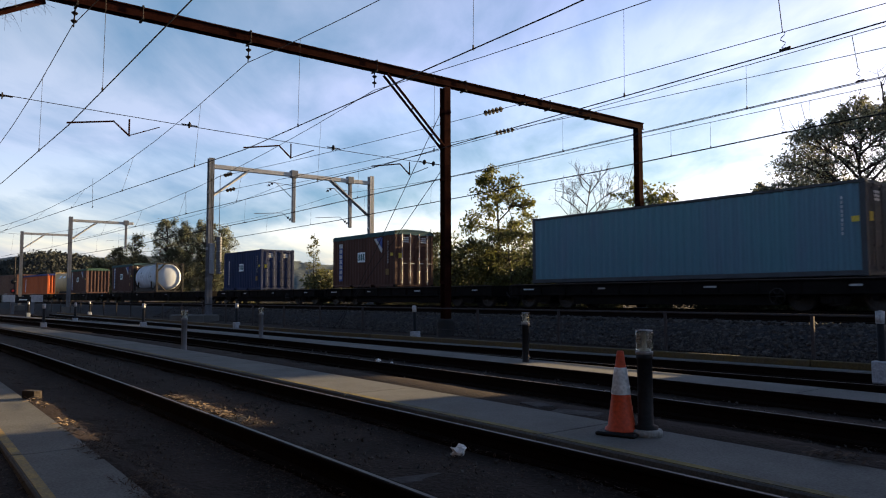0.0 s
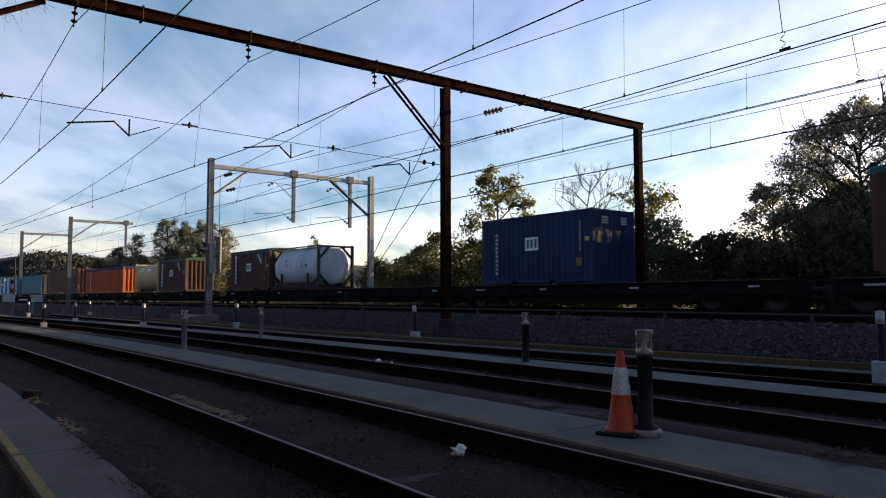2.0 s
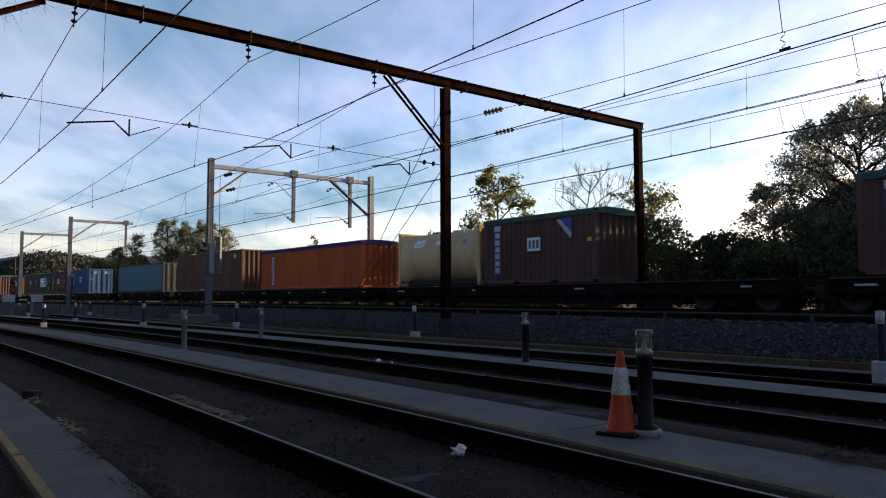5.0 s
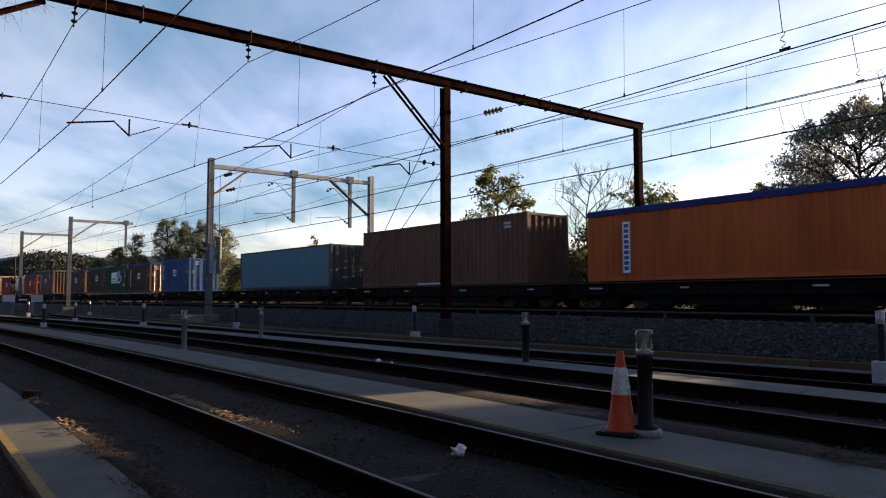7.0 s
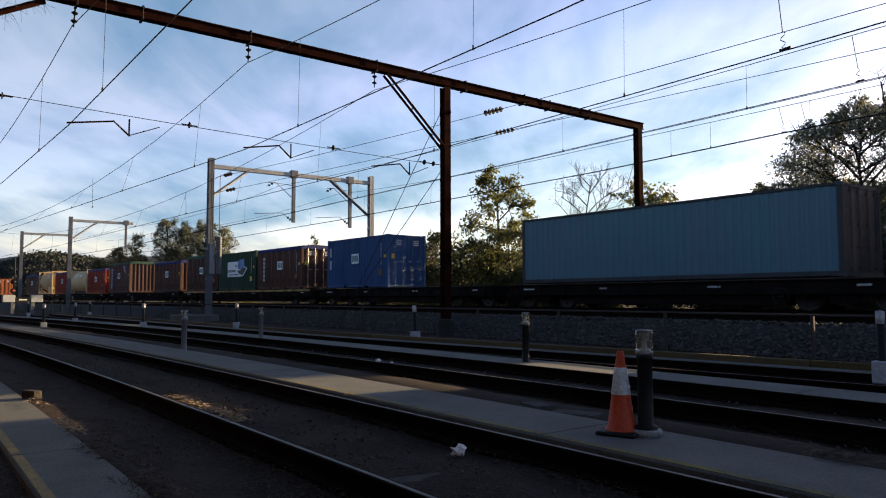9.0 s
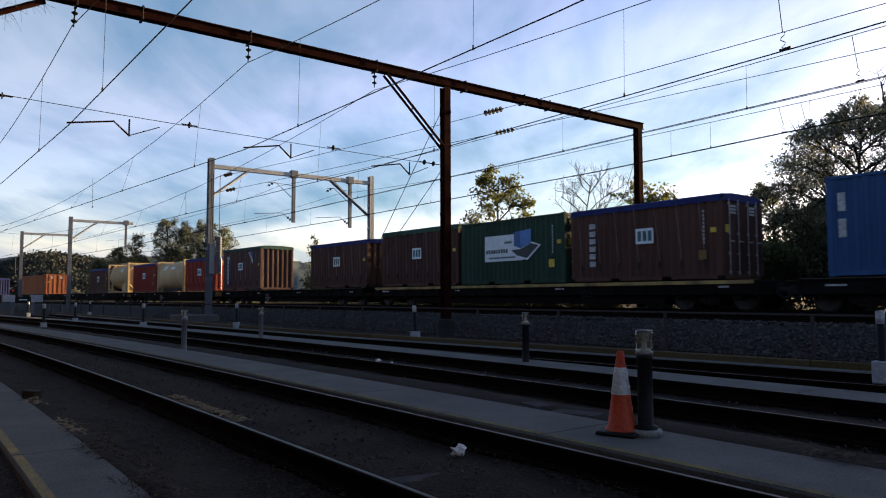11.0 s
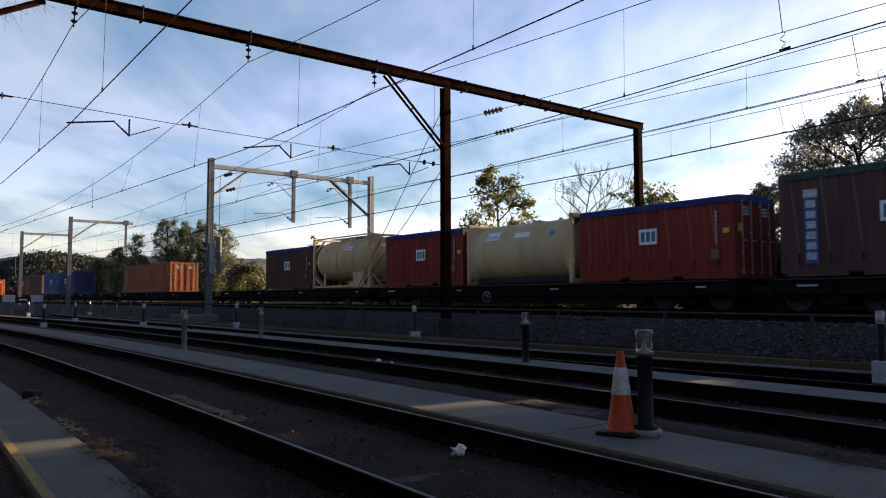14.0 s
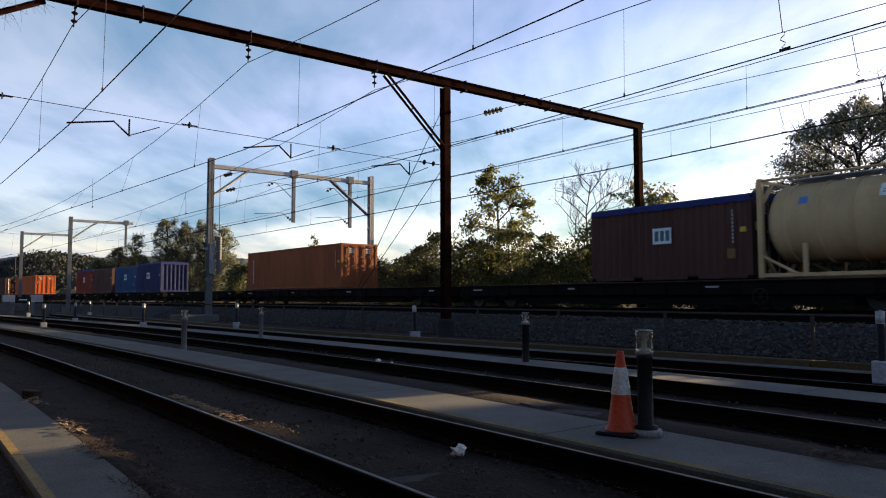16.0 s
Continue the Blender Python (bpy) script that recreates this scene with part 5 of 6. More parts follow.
L_YEL = leaf_mat("leaves_yellow_green", (0.105, 0.11, 0.028))
L_MID = leaf_mat("leaves_green", (0.075, 0.083, 0.032))
L_DARK = leaf_mat("leaves_dark", (0.058, 0.063, 0.034))
L_GREY = leaf_mat("leaves_olive", (0.135, 0.15, 0.10))
L_OLIVE = leaf_mat("leaves_dull_olive", (0.095, 0.10, 0.045))
L_WILLOW = leaf_mat("leaves_willow", (0.14, 0.14, 0.075))
L_BROAD = leaf_mat("leaves_broad", (0.145, 0.155, 0.11))

tree("tree", (-31.3, 27.3, 0.0), 8.7, 2.9, L_YEL, 3, "yellow-green young tree behind the train", 7000, 0.2, 0.12, n0=13, low=0.15, clump=0.36)
tree("tree", (-25.0, 28.0, 0.0), 7.9, 3.0, L_MID, 4, "bare leafless tree among bushes", 200, 0.14, 0.085, bare=True, levels=5, n0=13, low=0.35, droop=-0.7)
tree("tree", (-21.3, 27.6, 0.0), 6.9, 2.3, L_YEL, 5, "slender tree with sparse leaves", 2000, 0.2, 0.10, n0=10, low=0.4, clump=0.3)
tree("tree", (-13.0, 31.5, 0.0), 9.5, 5.0, L_BROAD, 6, "large dark spreading tree behind the line", 34000, 0.135, 0.15, n0=30, low=0.06, clump=0.36, droop=-0.3, wide=0.95, ragged=0.14)
# sun blockers added mostly out of view; the gap between them shapes the sunlit patch
for s_, y_, r_, sd in ((3.8, 27.6, 3.2, 51), (9.5, 28.0, 3.6, 52), (15.5, 28.0, 3.6, 53), (22.0, 28.0, 3.8, 54), (-13.2, 43.0, 3.6, 41), (-18.4, 43.5, 4.2, 42), (2.45, 42.0, 4.3, 43), (9.2, 41.0, 4.6, 44), (16.5, 42.0, 5.0, 45), (24.5, 42.0, 5.2, 46)):
    tree("tree", (s_, y_, 0.0), 10.2 if s_ > 0 else 7.8, r_, L_DARK, sd, "dense dark tree added behind the line to block the sun", 8000, 0.5, 0.25, n0=16, low=0.02, clump=1.1)
# unseen tree added to bound the sunlit patch on its right
tree("tree", (0.9, 29.5, 0.0), 8.6, 3.7, L_DARK, 13, "dark leafy tree added out of view to block the sun", 9000, 0.28, 0.25, n0=14, low=0.06, clump=0.8)
tree("tree", (-16.4, 30.4, 0.0), 6.4, 2.1, L_BROAD, 61, "smaller grey-green tree beside the large spreading tree", 10000, 0.15, 0.10, n0=18, low=0.06, clump=0.4, droop=-0.2, ragged=0.3)
# more unseen blockers, set along both edges of the sun gap
for s_, y_, h_, w_, sd in ((-1.2, 26.6, 7.0, 2.0, 71), (1.6, 26.8, 7.4, 2.3, 72), (4.6, 26.6, 7.4, 2.3, 73), (-10.4, 36.0, 9.0, 2.0, 74), (-8.5, 29.6, 8.4, 2.1, 75), (-11.6, 36.5, 9.4, 2.3, 76), (-7.6, 35.0, 8.6, 1.8, 77)):
    tree("tree", (s_, y_, 0.0), h_, w_, L_DARK, sd, "dense dark tree added behind the line to block the sun", 7000, 0.42, 0.16, n0=16, low=0.02, clump=1.0, ragged=0.12)
# unseen as well, added to keep the right of the yard in shade
tree("tree", (6.8, 30.5, 0.0), 9.4, 4.6, L_DARK, 14, "dark leafy tree added out of view to block the sun", 9000, 0.3, 0.25, n0=14, low=0.06, clump=0.8)
for s_, y_, h_, w_, sd, nl in ((-91.0, 24.9, 11.2, 2.5, 8, 10000), (-91.0, 27.3, 10.5, 2.6, 81, 10000), (-90.6, 29.4, 10.9, 2.6, 9, 10000), (-91.4, 31.7, 10.7, 2.5, 82, 10000),
                              (-90.2, 26.2, 7.6, 2.3, 83, 7000), (-90.0, 30.4, 7.8, 2.6, 84, 7000)):
    tree("tree", (s_, y_, 0.3), h_, w_, L_GREY, sd, "tall feathery olive tree far along the line", nl, 0.2, 0.2, n0=24, low=0.05, clump=0.95, droop=-0.25, ragged=0.4)
for s_, y_, h_, w_, sd, nl in ((-91.0, 21.0, 9.0, 1.3, 10, 5000), (-91.6, 19.3, 7.2, 1.5, 11, 5000), (-93.0, 22.6, 6.2, 1.6, 85, 4000), (-93.0, 17.4, 5.8, 1.6, 86, 4000)):
    tree("tree", (s_, y_, 0.3), h_, w_, L_WILLOW, sd, "slim brownish olive tree far along the line", nl, 0.2, 0.16, n0=20, low=0.04, clump=0.9, droop=-0.25, wide=1.35, ragged=0.35)
tree("tree", (-67.0, 33.0, 0.0), 8.4, 0.9, L_OLIVE, 12, "thin sparse conifer far along the line", 900, 0.22, 0.07, n0=16, low=0.1, clump=0.3)
k = 20
# the shrub at (-2.9, 27.6) is out of view, added to block the sun
for s, y, h, w, lm, nl in ((-33.0, 26.6, 5.0, 2.8, L_MID, 5200), (-29.3, 26.4, 5.4, 2.9, L_MID, 5600), (-36.2, 27.0, 6.0, 2.3, L_MID, 4600), (-38.6, 27.2, 5.0, 2.4, L_DARK, 4600), (-41.5, 28.2, 4.5, 3.0, L_MID, 4200), (-46.5, 28.5, 4.6, 2.8, L_MID, 4000),
                           (-26.3, 26.6, 4.6, 2.5, L_MID, 5000), (-23.0, 26.8, 5.4, 2.9, L_MID, 5600), (-20.0, 26.2, 5.2, 2.6, L_MID, 5000), (-17.2, 26.9, 4.1, 2.5, L_DARK, 4600), (-14.6, 26.9, 3.7, 2.4, L_MID, 4200),
                           (-11.8, 26.7, 3.8, 2.4, L_DARK, 4000), (-9.2, 27.0, 3.0, 2.2, L_DARK, 3600), (-2.9, 27.6, 3.8, 2.3, L_DARK, 4000), (-64, 33, 3.9, 3.4, L_OLIVE, 3500), (-69, 35, 4.6, 3.4, L_OLIVE, 3500), (-78, 30, 5.2, 4.2, L_OLIVE, 4000)):
    k += 1
    tree("shrub", (s, y, 0.0), h - 0.3, w * 0.85, lm, k, "dense leafy shrub behind the train", nl, 0.19 if s > -60 else 0.4, 0.06, levels=3, low=0.06, n0=11, group="shrubs behind the line", clump=0.9)
for i in range(15):
    s = -49 + 2.95 * i
    tree("shrub", (s, 30.2 + 0.8 * math.sin(i * 2.1), 0.0), 3.7 + 0.5 * math.sin(i * 1.7), 2.5, L_DARK, 60 + i, "dense dark shrub in the hedge behind the line", 3600, 0.3, 0.06, levels=3, low=0.02, n0=12, group="shrubs behind the line", clump=1.0)


# ---- wooded hills far off ----
def hill(name, pts, depth, seed, material, label):
    """A rounded ridge through pts (x, y, height), bumpy with treetops."""
    bm = bmesh.new()
    rnd = random.Random(seed)
    rows = []
    nseg = 160
    for i in range(nseg + 1):
        u = i / nseg * (len(pts) - 1)
        k = min(len(pts) - 2, int(u))
        f = u - k
        f2 = f * f * (3 - 2 * f)
        a, b = Vector(pts[k]), Vector(pts[k + 1])
        p = a.lerp(b, f)
        h = a.z + (b.z - a.z) * f2
        d = Vector((p.x, p.y, 0)).normalized()
        row = []
        for j in range(15):
            v = j / 14
            z = h * math.sin(min(1, v * 1.12) * math.pi / 2) if v < 0.9 else h
            q = Vector((p.x, p.y, 0)) + d * depth * (v - 0.8)
            bump_ = (noise.noise(Vector((q.x * 0.07, q.y * 0.07, v * 9))) + 0.6 * noise.noise(Vector((q.x * 0.19, q.y * 0.19, v * 21)))) * 2.6 if v > 0.05 else 0
            row.append(bm.verts.new((q.x, q.y, z + bump_ - (2 if j == 0 else 0))))
        rows.append(row)
    for a, b in zip(rows, rows[1:]):
        for j in range(14):
            bm.faces.new((a[j], b[j], b[j + 1], a[j + 1])).smooth = True
    tagged(part(name, bm, material), label, "hill", kind="structure")


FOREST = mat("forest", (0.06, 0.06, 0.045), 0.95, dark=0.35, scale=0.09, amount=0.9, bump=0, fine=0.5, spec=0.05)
# air haze is painted into this blue-grey base colour
FOREST_HAZED = mat("forest_hazed", (0.085, 0.105, 0.11), 0.95, dark=0.7, scale=0.03, amount=0.8, bump=0, fine=0.2, spec=0.05)
hill("hill_1", [(-410, -60, 9), (-412, 20, 16), (-411, 33, 16), (-409, 47, 21.5), (-408, 57, 22), (-404, 83, 18.5), (-398, 110, 15), (-388, 140, 9), (-370, 180, 5)], 130, 1, FOREST, "dark wooded hill beyond the yard")
hill("hill_2", [(-1000, 0, 40), (-990, 120, 52), (-950, 300, 56), (-930, 345, 55), (-921, 390, 53), (-885, 466, 46), (-840, 560, 44), (-700, 800, 40), (-400, 1000, 36), (0, 1100, 36)], 260, 2, FOREST_HAZED, "wooded ridge in the distance with haze mixed into its colour")



def woods(name, n, seed, place, r0, r1, material, label):
    """Treetops on a far slope: tufts of leaf sheets."""
    rnd = random.Random(seed)
    verts, faces = [], []
    for _ in range(n):
        c = Vector(place(rnd))
        r = rnd.uniform(r0, r1)
        h = rnd.uniform(0.8, 1.5)
        for _ in range(46):
            d = Vector((rnd.gauss(0, 1), rnd.gauss(0, 1), rnd.gauss(0.2, 1))).normalized() * r * rnd.uniform(0.5, 1.05)
            q = c + Vector((d.x, d.y, d.z * h))
            u = Vector((rnd.gauss(0, 1), rnd.gauss(0, 1), rnd.gauss(0, 1))).normalized()
            v = u.cross(Vector((rnd.gauss(0, 1), rnd.gauss(0, 1), rnd.gauss(0, 1)))).normalized()
            k = rnd.uniform(0.35, 1.0)
            b = len(verts)
            verts += [q - u * k, q - v * k * 0.6, q + u * k, q + v * k * 0.6]
            faces.append((b, b + 1, b + 2, b + 3))
    me = bpy.data.meshes.new(name)
    me.from_pydata(verts, [], faces)
    me.materials.append(material)
    tagged(new(name, me), label, "woods", kind="stuff")


RIDGE = [(-60, 9), (20, 16), (33, 16), (47, 21.5), (57, 22), (83, 18.5), (110, 15), (140, 9), (180, 5)]


def on_hill(rnd):
    y = rnd.uniform(5, 165)
    for (a, ha), (b, hb) in zip(RIDGE, RIDGE[1:]):
        if a <= y <= b:
            h = ha + (hb - ha) * (y - a) / (b - a)
    v = rnd.random() ** 0.6
    d = Vector((-409 + 0.0007 * y * y, y, 0))
    q = d + d.normalized() * 130 * (v - 0.8)
    return q.x, q.y, h * math.sin(min(1, v * 1.12) * math.pi / 2) - 0.6


# foliage colour shifted to bluish grey, low contrast, in place of distance haze
HAZED_WOODS = mat("woods", (0.042, 0.047, 0.044), 0.9, dark=0.78, scale=0.12, amount=0.9, bump=0, fine=0.9, island=0.12, spec=0.03, trans=0.1, grain=0.4)
woods("hill_woods", 4200, 8, on_hill, 1.5, 3.4, HAZED_WOODS, "dark olive trees crowding the hillside")


# ---- unseen wall added behind the camera to hold back the south sky ----
# very dark so that the sunlit face bounces little light back
SKY_BLOCKER = mat("dark_blocker", (0.035, 0.026, 0.022), 0.9, dark=0.6, scale=2, bump=0.4, fine=30)
tagged(part("sky_blocker_south", boxed(-90, 60, -2.6, -2.2, -0.3, 6.0), SKY_BLOCKER), "unseen dark wall added to block the south sky", "wall", kind="structure")


# ---- loose stones, leaf litter, dry grass ----
def stones(name, n, seed, place, s0, s1, material, label):
    rnd = random.Random(seed)
    verts, faces = [], []
    for _ in range(n):
        c = Vector(place(rnd))
        r = rnd.uniform(s0, s1)
        b = len(verts)
        ax = [Vector((1, 0, 0)), Vector((0, 1, 0)), Vector((0, 0, 0.7))]
        rot = Euler((rnd.uniform(0, 6), rnd.uniform(0, 6), rnd.uniform(0, 6))).to_matrix()
        for a in ax:
            for sg in (1, -1):
                verts.append(c + rot @ (a * sg * r * rnd.uniform(0.7, 1.2)))
        for x in (0, 1):
            for y in (2, 3):
                for z in (4, 5):
                    f = (b + x, b + y, b + z)
                    faces.append(f if (x + y + z) % 2 else f[::-1])
    me = bpy.data.meshes.new(name)
    me.from_pydata(verts, [], faces)
    me.materials.append(material)
    tagged(new(name, me), label, name.replace("_", " "), kind="stuff")


def bank(rnd):
    s = rnd.uniform(-48, 3) if rnd.random() < 0.6 else rnd.uniform(-26, 1)
    u = rnd.random()
    y = 13.75 + 1.75 * u
    z = -0.12 + 0.59 * min(1, max(0, (y - 13.9) / 1.3))
    return s, y + off(s, y), z + 0.015


def yard(rnd):
    s = -0.5 - 22 * rnd.random() ** 1.5
    a, b = rnd.choice(((1.3, 2.2), (2.4, 3.6), (5.0, 6.2), (6.6, 7.8), (9.2, 11.3)))
    y = rnd.uniform(a, b)
    return s, y + off(s, y), -0.14 - (0.05 if y > 9 else 0.045 if y < 2.3 else 0.0)


stones("ballast_stones", 15000, 5, bank, 0.03, 0.068, STONE, "loose grey crushed stone on the bank")


def near_stones():
    """Single stones lying proud on the nearest stretch of the bank."""
    bank_ob = bpy.data.objects["ballast_stones"]
    rnd = random.Random(15)
    shapes = []
    for k in range(6):
        bm = bmesh.new()
        bmesh.ops.create_icosphere(bm, subdivisions=1, radius=0.058)
        for v in bm.verts:
            v.co *= rnd.uniform(0.65, 1.2)
            v.co.z *= 0.75
        bm.normal_update()
        me = bpy.data.meshes.new("stone")
        bm.to_mesh(me)
        bm.free()
        me.materials.append(SINGLE_STONE)
        shapes.append(me)
    for i in range(300):
        s = -15.5 + 12.5 * (i + rnd.random()) / 300
        y = rnd.uniform(13.85, 15.3)
        z = -0.12 + 0.59 * min(1, max(0, (y - 13.9) / 1.3)) + 0.045
        o = new("stone", shapes[i % 6])
        o.parent = bank_ob
        o.matrix_basis = pose(s, y + off(s, y), z, rnd.uniform(-25, 25), rnd.uniform(-25, 25), rnd.uniform(0, 360))


near_stones()
stones("yard_gravel", 3500, 6, yard, 0.008, 0.028, STONE, "small scattered gravel in the yard soil")


def leaf_litter():
    rnd = random.Random(9)
    verts, faces = [], []
    while len(faces) < 95000:
        k = rnd.random()
        s = -0.8 - 20 * rnd.random() ** 1.6
        if k < 0.35:
            y = rnd.gauss(1.24, 0.13)
        elif k < 0.8:
            y = rnd.uniform(1.3, 3.7)
        else:
            y = rnd.uniform(5.0, 6.2)
        if k > 0.93:
            y = rnd.uniform(0.1, 0.6)
        if noise.noise(Vector((s * 1.1, y * 2.2, 3))) + 0.6 * noise.noise(Vector((s * 3.1, y * 5.0, 8))) < rnd.uniform(-0.35, 0.35):
            continue
        z = -0.05 if y < 0.7 else -0.06 if y < 1.3 else -0.14 if y < 1.45 else -0.175 if y < 2.35 else -0.145
        if 0.7 < y < 1.6 and s < -6:
            z = -0.17
        z += 0.04 if 1.0 < y < 1.3 and s > -6 else 0
        c = Vector((s, y + off(s, y), z + rnd.uniform(0, 0.04)))
        d = Vector((rnd.gauss(0, 1), rnd.gauss(0, 1), rnd.gauss(0, 0.35))).normalized()
        e = d.cross(Vector((rnd.gauss(0, 0.4), rnd.gauss(0, 0.4), 1))).normalized()
        r = rnd.uniform(0.005, 0.02)
        b = len(verts)
        verts += [c - d * r, c + e * r * 0.24, c + d * r, c - e * r * 0.24]
        faces.append((b, b + 1, b + 2, b + 3))
    me = bpy.data.meshes.new("leaf_litter")
    me.from_pydata(verts, [], faces)
    me.materials.append(LEAFLIT)
    tagged(new("leaf_litter", me), "dry brown leaves strewn over the yard soil", "leaf litter", kind="stuff")


leaf_litter()


def soil_drift():
    """Blown soil that overlaps the edge of the near walkway unevenly."""
    bm = bmesh.new()
    rows = []
    for i in range(240):
        s = -19 + i * 0.078
        row = []
        for j in range(19):
            y = 0.88 + j * 0.05
            near = min(1, max(0, (s + 6.4) / 1.0))           # the soil spills over the slab only on the near stretch
            rise = 0.066 * math.exp(-((y - 1.17) / 0.14) ** 2) + 0.05 * noise.noise(Vector((s * 1.5, y * 2.0, 11)))
            z = -0.092 - 0.085 * max(1 - near, min(1, max(0, (y - 1.25) / 0.3))) + rise * near + 0.022 * noise.noise(Vector((s * 2.6, y * 4.1, 2))) + 0.024 * noise.noise(Vector((s * 8.5, y * 9.0, 4)))
            if j in (0, 18):
                z = -0.21
            row.append(bm.verts.new((s, y + off(s, y), z)))
        rows.append(row)
    for a, b in zip(rows, rows[1:]):
        for j in range(18):
            bm.faces.new((a[j], b[j], b[j + 1], a[j + 1])).smooth = True
    tagged(part("soil_drift", bm, DIRT), "loose brown soil drifted over the walkway edge", "soil", kind="stuff")


soil_drift()


def bark_strips(name, n, seed, place, label, material=STRAW_PILE):
    """Curled dry strips lying in a heap."""
    rnd = random.Random(seed)
    verts, faces = [], []
    for _ in range(n):
        c = Vector(place(rnd))
        a = rnd.gauss(0.9, 0.5)
        d = Vector((math.cos(a), math.sin(a), rnd.uniform(-0.15, 0.3))) * rnd.uniform(0.02, 0.07)
        e = Vector((-d.y, d.x, rnd.uniform(-0.02, 0.03))).normalized() * rnd.uniform(0.004, 0.011)
        b = len(verts)
        verts += [c - d - e, c - d + e, c + e + Vector((0, 0, 0.012)), c + d + e * 0.6, c + d - e * 0.6, c - e + Vector((0, 0, 0.012))]
        faces += [(b, b + 5, b + 2, b + 1), (b + 5, b + 4, b + 3, b + 2)]
    me = bpy.data.meshes.new(name)
    me.from_pydata(verts, [], faces)
    me.materials.append(material)
    tagged(new(name, me), label, "leaf litter", kind="stuff")


def heap(rnd):
    u = rnd.random()
    s = -8.6 + 2.1 * u
    return s, 2.46 + off(s, 2.46) + 0.13 * rnd.random() ** 1.5, -0.065 + rnd.uniform(0, 0.03)


def edge_heap(rnd):
    s = rnd.choice((-8.9, -8.6, -7.0, -6.8, -6.6)) + rnd.gauss(0, 0.22)
    y = 1.17 + rnd.gauss(0, 0.05)
    return s, y + off(s, y), -0.005 + rnd.uniform(0, 0.02)


bark_strips("bark_heap", 420, 31, heap, "pale dry bark strips heaped beside the rail")
def weed_clump(rnd):
    return -2.3 + rnd.gauss(0, 0.13), 5.02 + rnd.gauss(0, 0.05), 0.0 + rnd.uniform(0, 0.03)


bark_strips("dry_weed", 45, 33, weed_clump, "dry brown weeds at the walkway edge", LEAFLIT)
bark_strips("bark_scatter", 70, 32, edge_heap, "pale dry leaves scattered at the walkway edge")
tagged(part("wooden_block", boxed(-0.11, 0.11, -0.05, 0.05, -0.03, 0.06, 0.008), BARK, m=pose(-9.1, 1.07, 0.01, 0, 0, 25)), "small brown wooden block on the walkway edge", "block")


def grass(name, n, seed, place, hgt, material, label):
    rnd = random.Random(seed)
    verts, faces = [], []
    for _ in range(n):
        c = Vector(place(rnd))
        h = hgt * rnd.uniform(0.4, 1.2)
        d = Vector((rnd.gauss(0, 0.35), rnd.gauss(0, 0.35), 1)) * h
        e = Vector((rnd.gauss(0, 1), rnd.gauss(0, 1), 0)).normalized() * 0.006
        b = len(verts)
        verts += [c - e, c + e, c + d * 0.6 + e * 0.7, c + d, c + d * 0.6 - e * 0.7]
        faces.append((b, b + 1, b + 2, b + 3, b + 4))
    me = bpy.data.meshes.new(name)
    me.from_pydata(verts, [], faces)
    me.materials.append(material)
    tagged(new(name, me), label, "grass", kind="stuff")


STRAW = mat("dry_grass", (0.20, 0.16, 0.08), 0.8, scale=2, bump=0, island=0.4, trans=0.4)


def verge(rnd):
    s = rnd.uniform(-75, -6)
    s += 0.8 * math.sin(s * 1.3)
    y = rnd.uniform(22.6, 23.2)
    return s, y + off(s, y), 0.40


# dark blades stand in for the shade on the verge under the wagons
SHADE_WEEDS = mat("shade_weeds", (0.035, 0.038, 0.018), 0.8, scale=2, bump=0, island=0.4, trans=0.3)


def far_verge(rnd):
    s = rnd.uniform(-75, 4)
    y = rnd.uniform(22.9, 27.6)
    return s, y + off(s, y), 0.42 - 0.34 * min(1, max(0, y - 23.2))


grass("shade_weeds", 30000, 4, far_verge, 0.7, SHADE_WEEDS, "dark blades added to darken the verge seen under the train")
grass("dry_grass", 1100, 3, verge, 0.34, STRAW, "pale dry grass on the verge beyond the train")


# ---- litter and slabs in the yard ----
def crumpled(at, r, seed, label):
    rnd = random.Random(seed)
    bm = bmesh.new()
    bmesh.ops.create_icosphere(bm, subdivisions=2, radius=r)
    for v in bm.verts:
        v.co *= rnd.uniform(0.45, 1.25)
        v.co.z *= 0.7
    tagged(part("paper_litter", bm, PAPER, m=pose(*at)), label, "litter", "litter in the yard")


def slab(at, lx, ly, turn, label):
    bm = boxed(-lx / 2, lx / 2, -ly / 2, ly / 2, -0.06, 0.012, 0.01)
    tagged(part("cover_slab", bm, DUSTY, m=pose(*at, 0, 0, turn)), label, "concrete slab", "cover slabs in the yard")



crumpled((-4.47, 3.46, -0.115), 0.07, 1, "crumpled white paper between the rails")
crumpled((-9.28, 3.80, -0.13), 0.05, 2, "small scrap of white paper beside the rail")
crumpled((-11.37, 6.92, -0.09), 0.06, 3, "crumpled white paper between the rails")
crumpled((-11.1, 7.05, -0.11), 0.03, 4, "small scrap of white paper beside the rail")
slab((-4.07, 2.74, -0.15), 0.17, 0.5, -12, "dusty grey cover slab set in the soil")
slab((-3.44, 2.66, -0.152), 0.12, 0.27, 0, "dusty grey cover slab set in the soil")
slab((-4.9, 5.25, -0.055), 0.5, 0.28, 20, "broken dark concrete slab beside the walkway")
slab((-5.5, 5.30, -0.05), 0.35, 0.22, -15, "broken dark concrete slab beside the walkway")


tagged(part("concrete_block", boxed(-0.9, 0.9, -0.5, 0.5, -0.3, 0.35, 0.04), CONCRETE, m=pose(-35.6, 10.7, -0.1, 0, 0, 5)), "low grey concrete block beside the portal post", "concrete block")


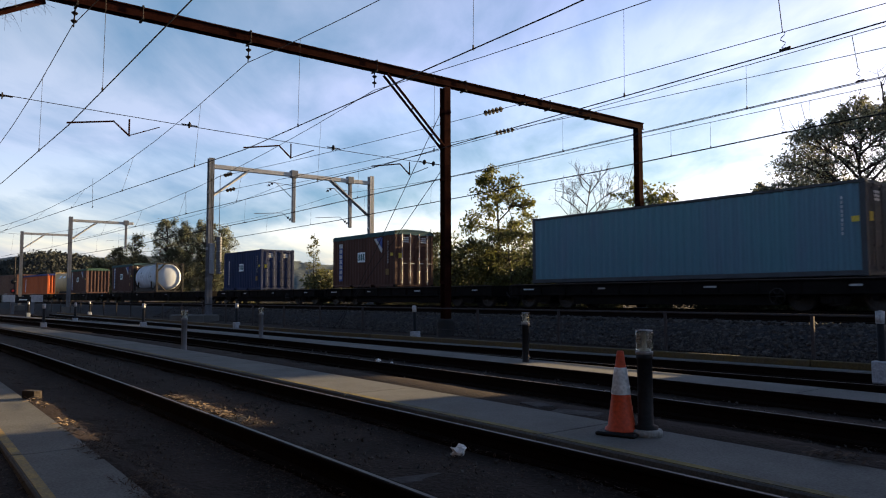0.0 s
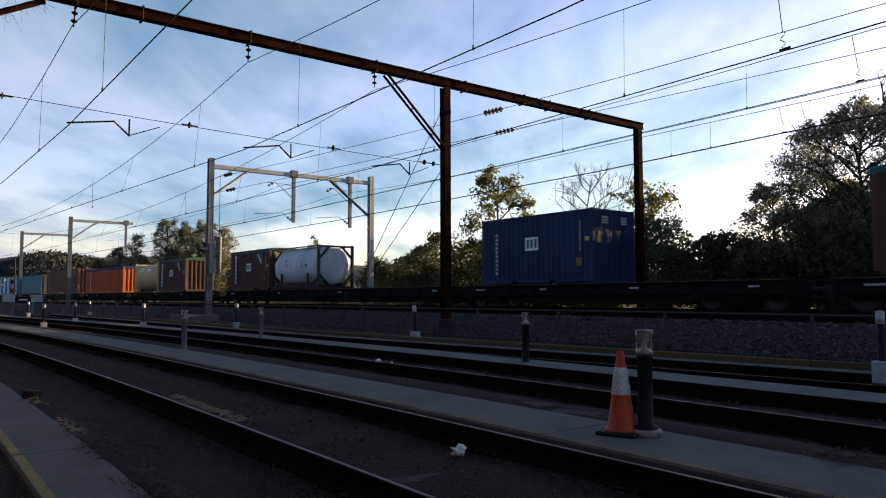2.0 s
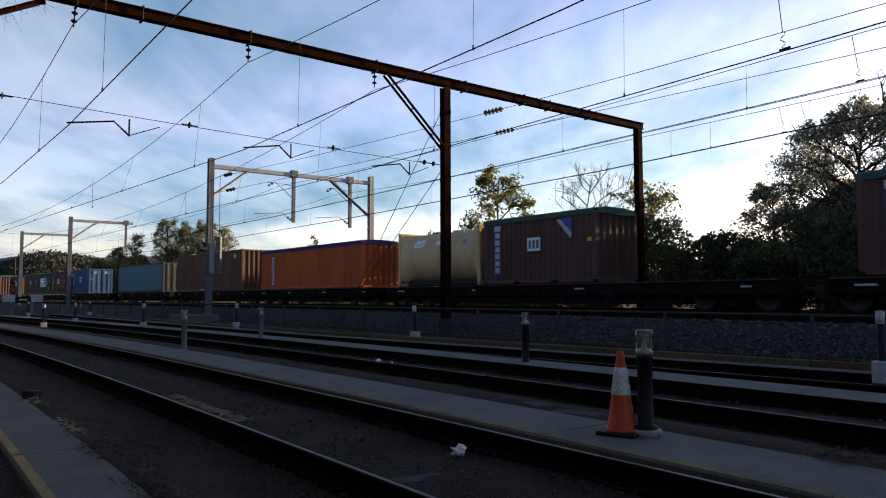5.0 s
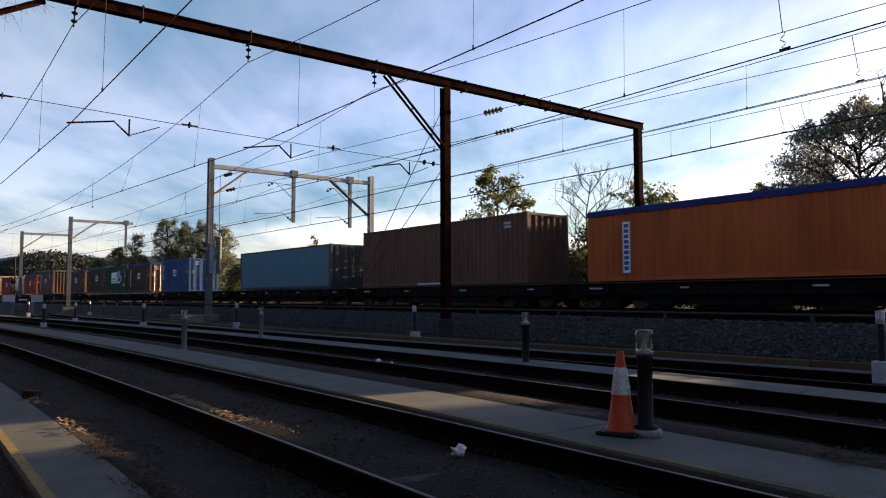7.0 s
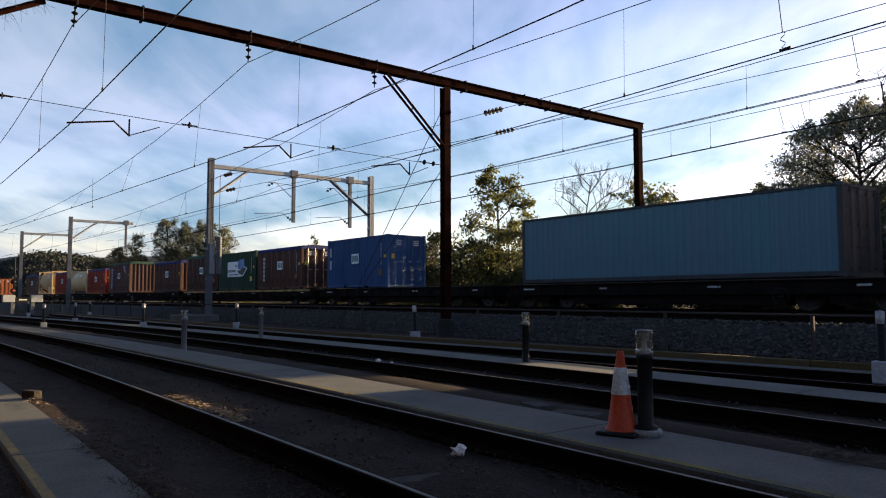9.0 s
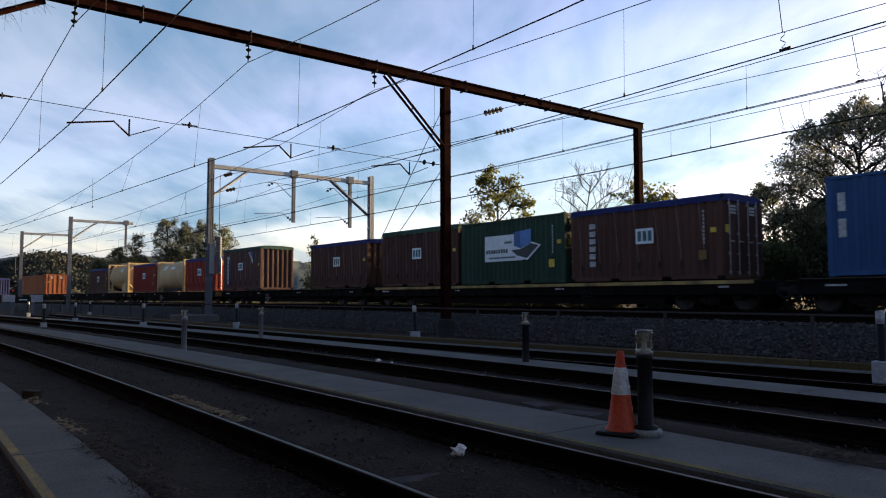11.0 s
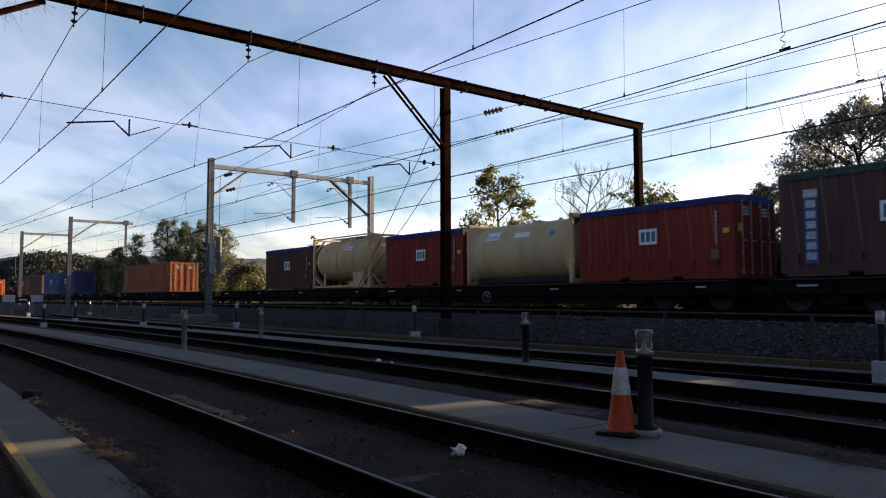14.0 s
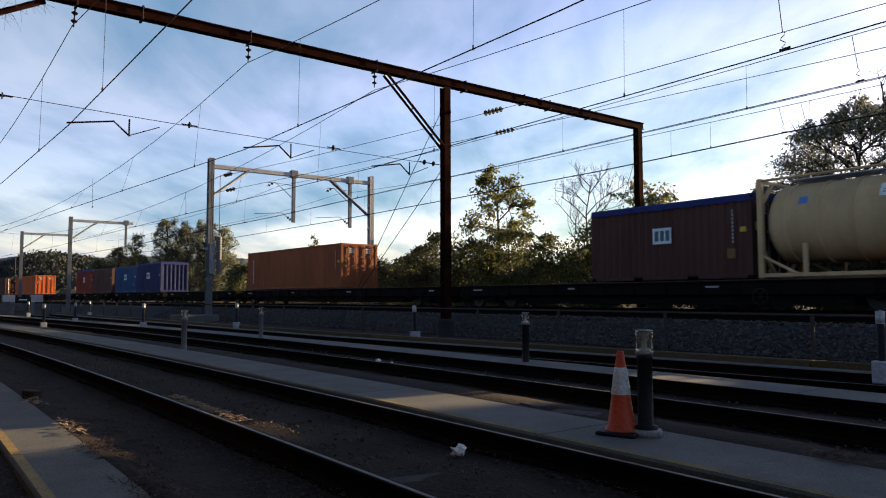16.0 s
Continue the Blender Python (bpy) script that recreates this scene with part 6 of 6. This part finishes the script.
def buffer_stop():
    root = tagged(empty("buffer_stop", pose(-69.2, 7.2, 0, 0, 0, 8)), "buffer stop with a black beam and white ends", "buffer stop")
    for y in (-0.75, 0.75):
        part("leg", boxed(-0.12, 0.12, y - 0.13, y + 0.13, -0.3, 1.0, 0.02), GALV_DARK, root)
        part("white_end", boxed(-0.2, 0.2, (y - 0.75 if y < 0 else y - 0.15), (y + 0.15 if y < 0 else y + 0.75), 0.75, 1.35, 0.02), DULL_WHITE, root, "white painted beam end")
    part("beam", boxed(-0.18, 0.18, -0.6, 0.6, 0.68, 1.2, 0.02), BLACK, root)
    part("emblem", boxed(0.181, 0.19, -0.3, 0.3, 0.9, 1.0), WHITE, root)
    sig = tagged(empty("shunt_signal", pose(-69.8, 6.52, 0)), "small signal post showing a red light", "signal")
    bm = bmesh.new()
    tube(bm, [(0, 0.1, -0.2), (0, 0.1, 4.6)], 0.05, n=8)
    part("pole", bm, DARK_STEEL, sig)
    for z in (1.71, 2.47):
        bm = bmesh.new()
        lathe(bm, [(0.0, -0.05), (0.2, -0.05), (0.2, 0.05), (0.0, 0.06)], 16, "x", at=(0.08, 0, z))
        part("lamp_head", bm, BLACK, sig)
    red = bpy.data.materials.new("red_lamp")
    red.use_nodes = True
    q = red.node_tree.nodes["Principled BSDF"]
    q.inputs["Base Color"].default_value = (0.5, 0.02, 0.01, 1)
    q.inputs["Emission Color"].default_value, q.inputs["Emission Strength"].default_value = (1, 0.05, 0.02, 1), 0.012
    bm = bmesh.new()
    lathe(bm, [(0.0, 0.16), (0.09, 0.155), (0.1, 0.145)], 14, "x", at=(0, 0, 1.71))
    part("lamp", bm, red, sig, "glowing red lens")


buffer_stop()


# ---- motion ----
def motions():
    steps = [0.5 * i for i in range(33)]
    for ob, X, z in MOVING:
        walk(ob, [(t, rail_pose(train_s(X, t), z)) for t in steps])
    for ob, x in WHEELS:
        walk(ob, [(i / 30, pose(x, 0, 0.70, 0, math.degrees(train_s(0, i / 30) / 0.455) % 360)) for i in range(0, 481)])


motions()
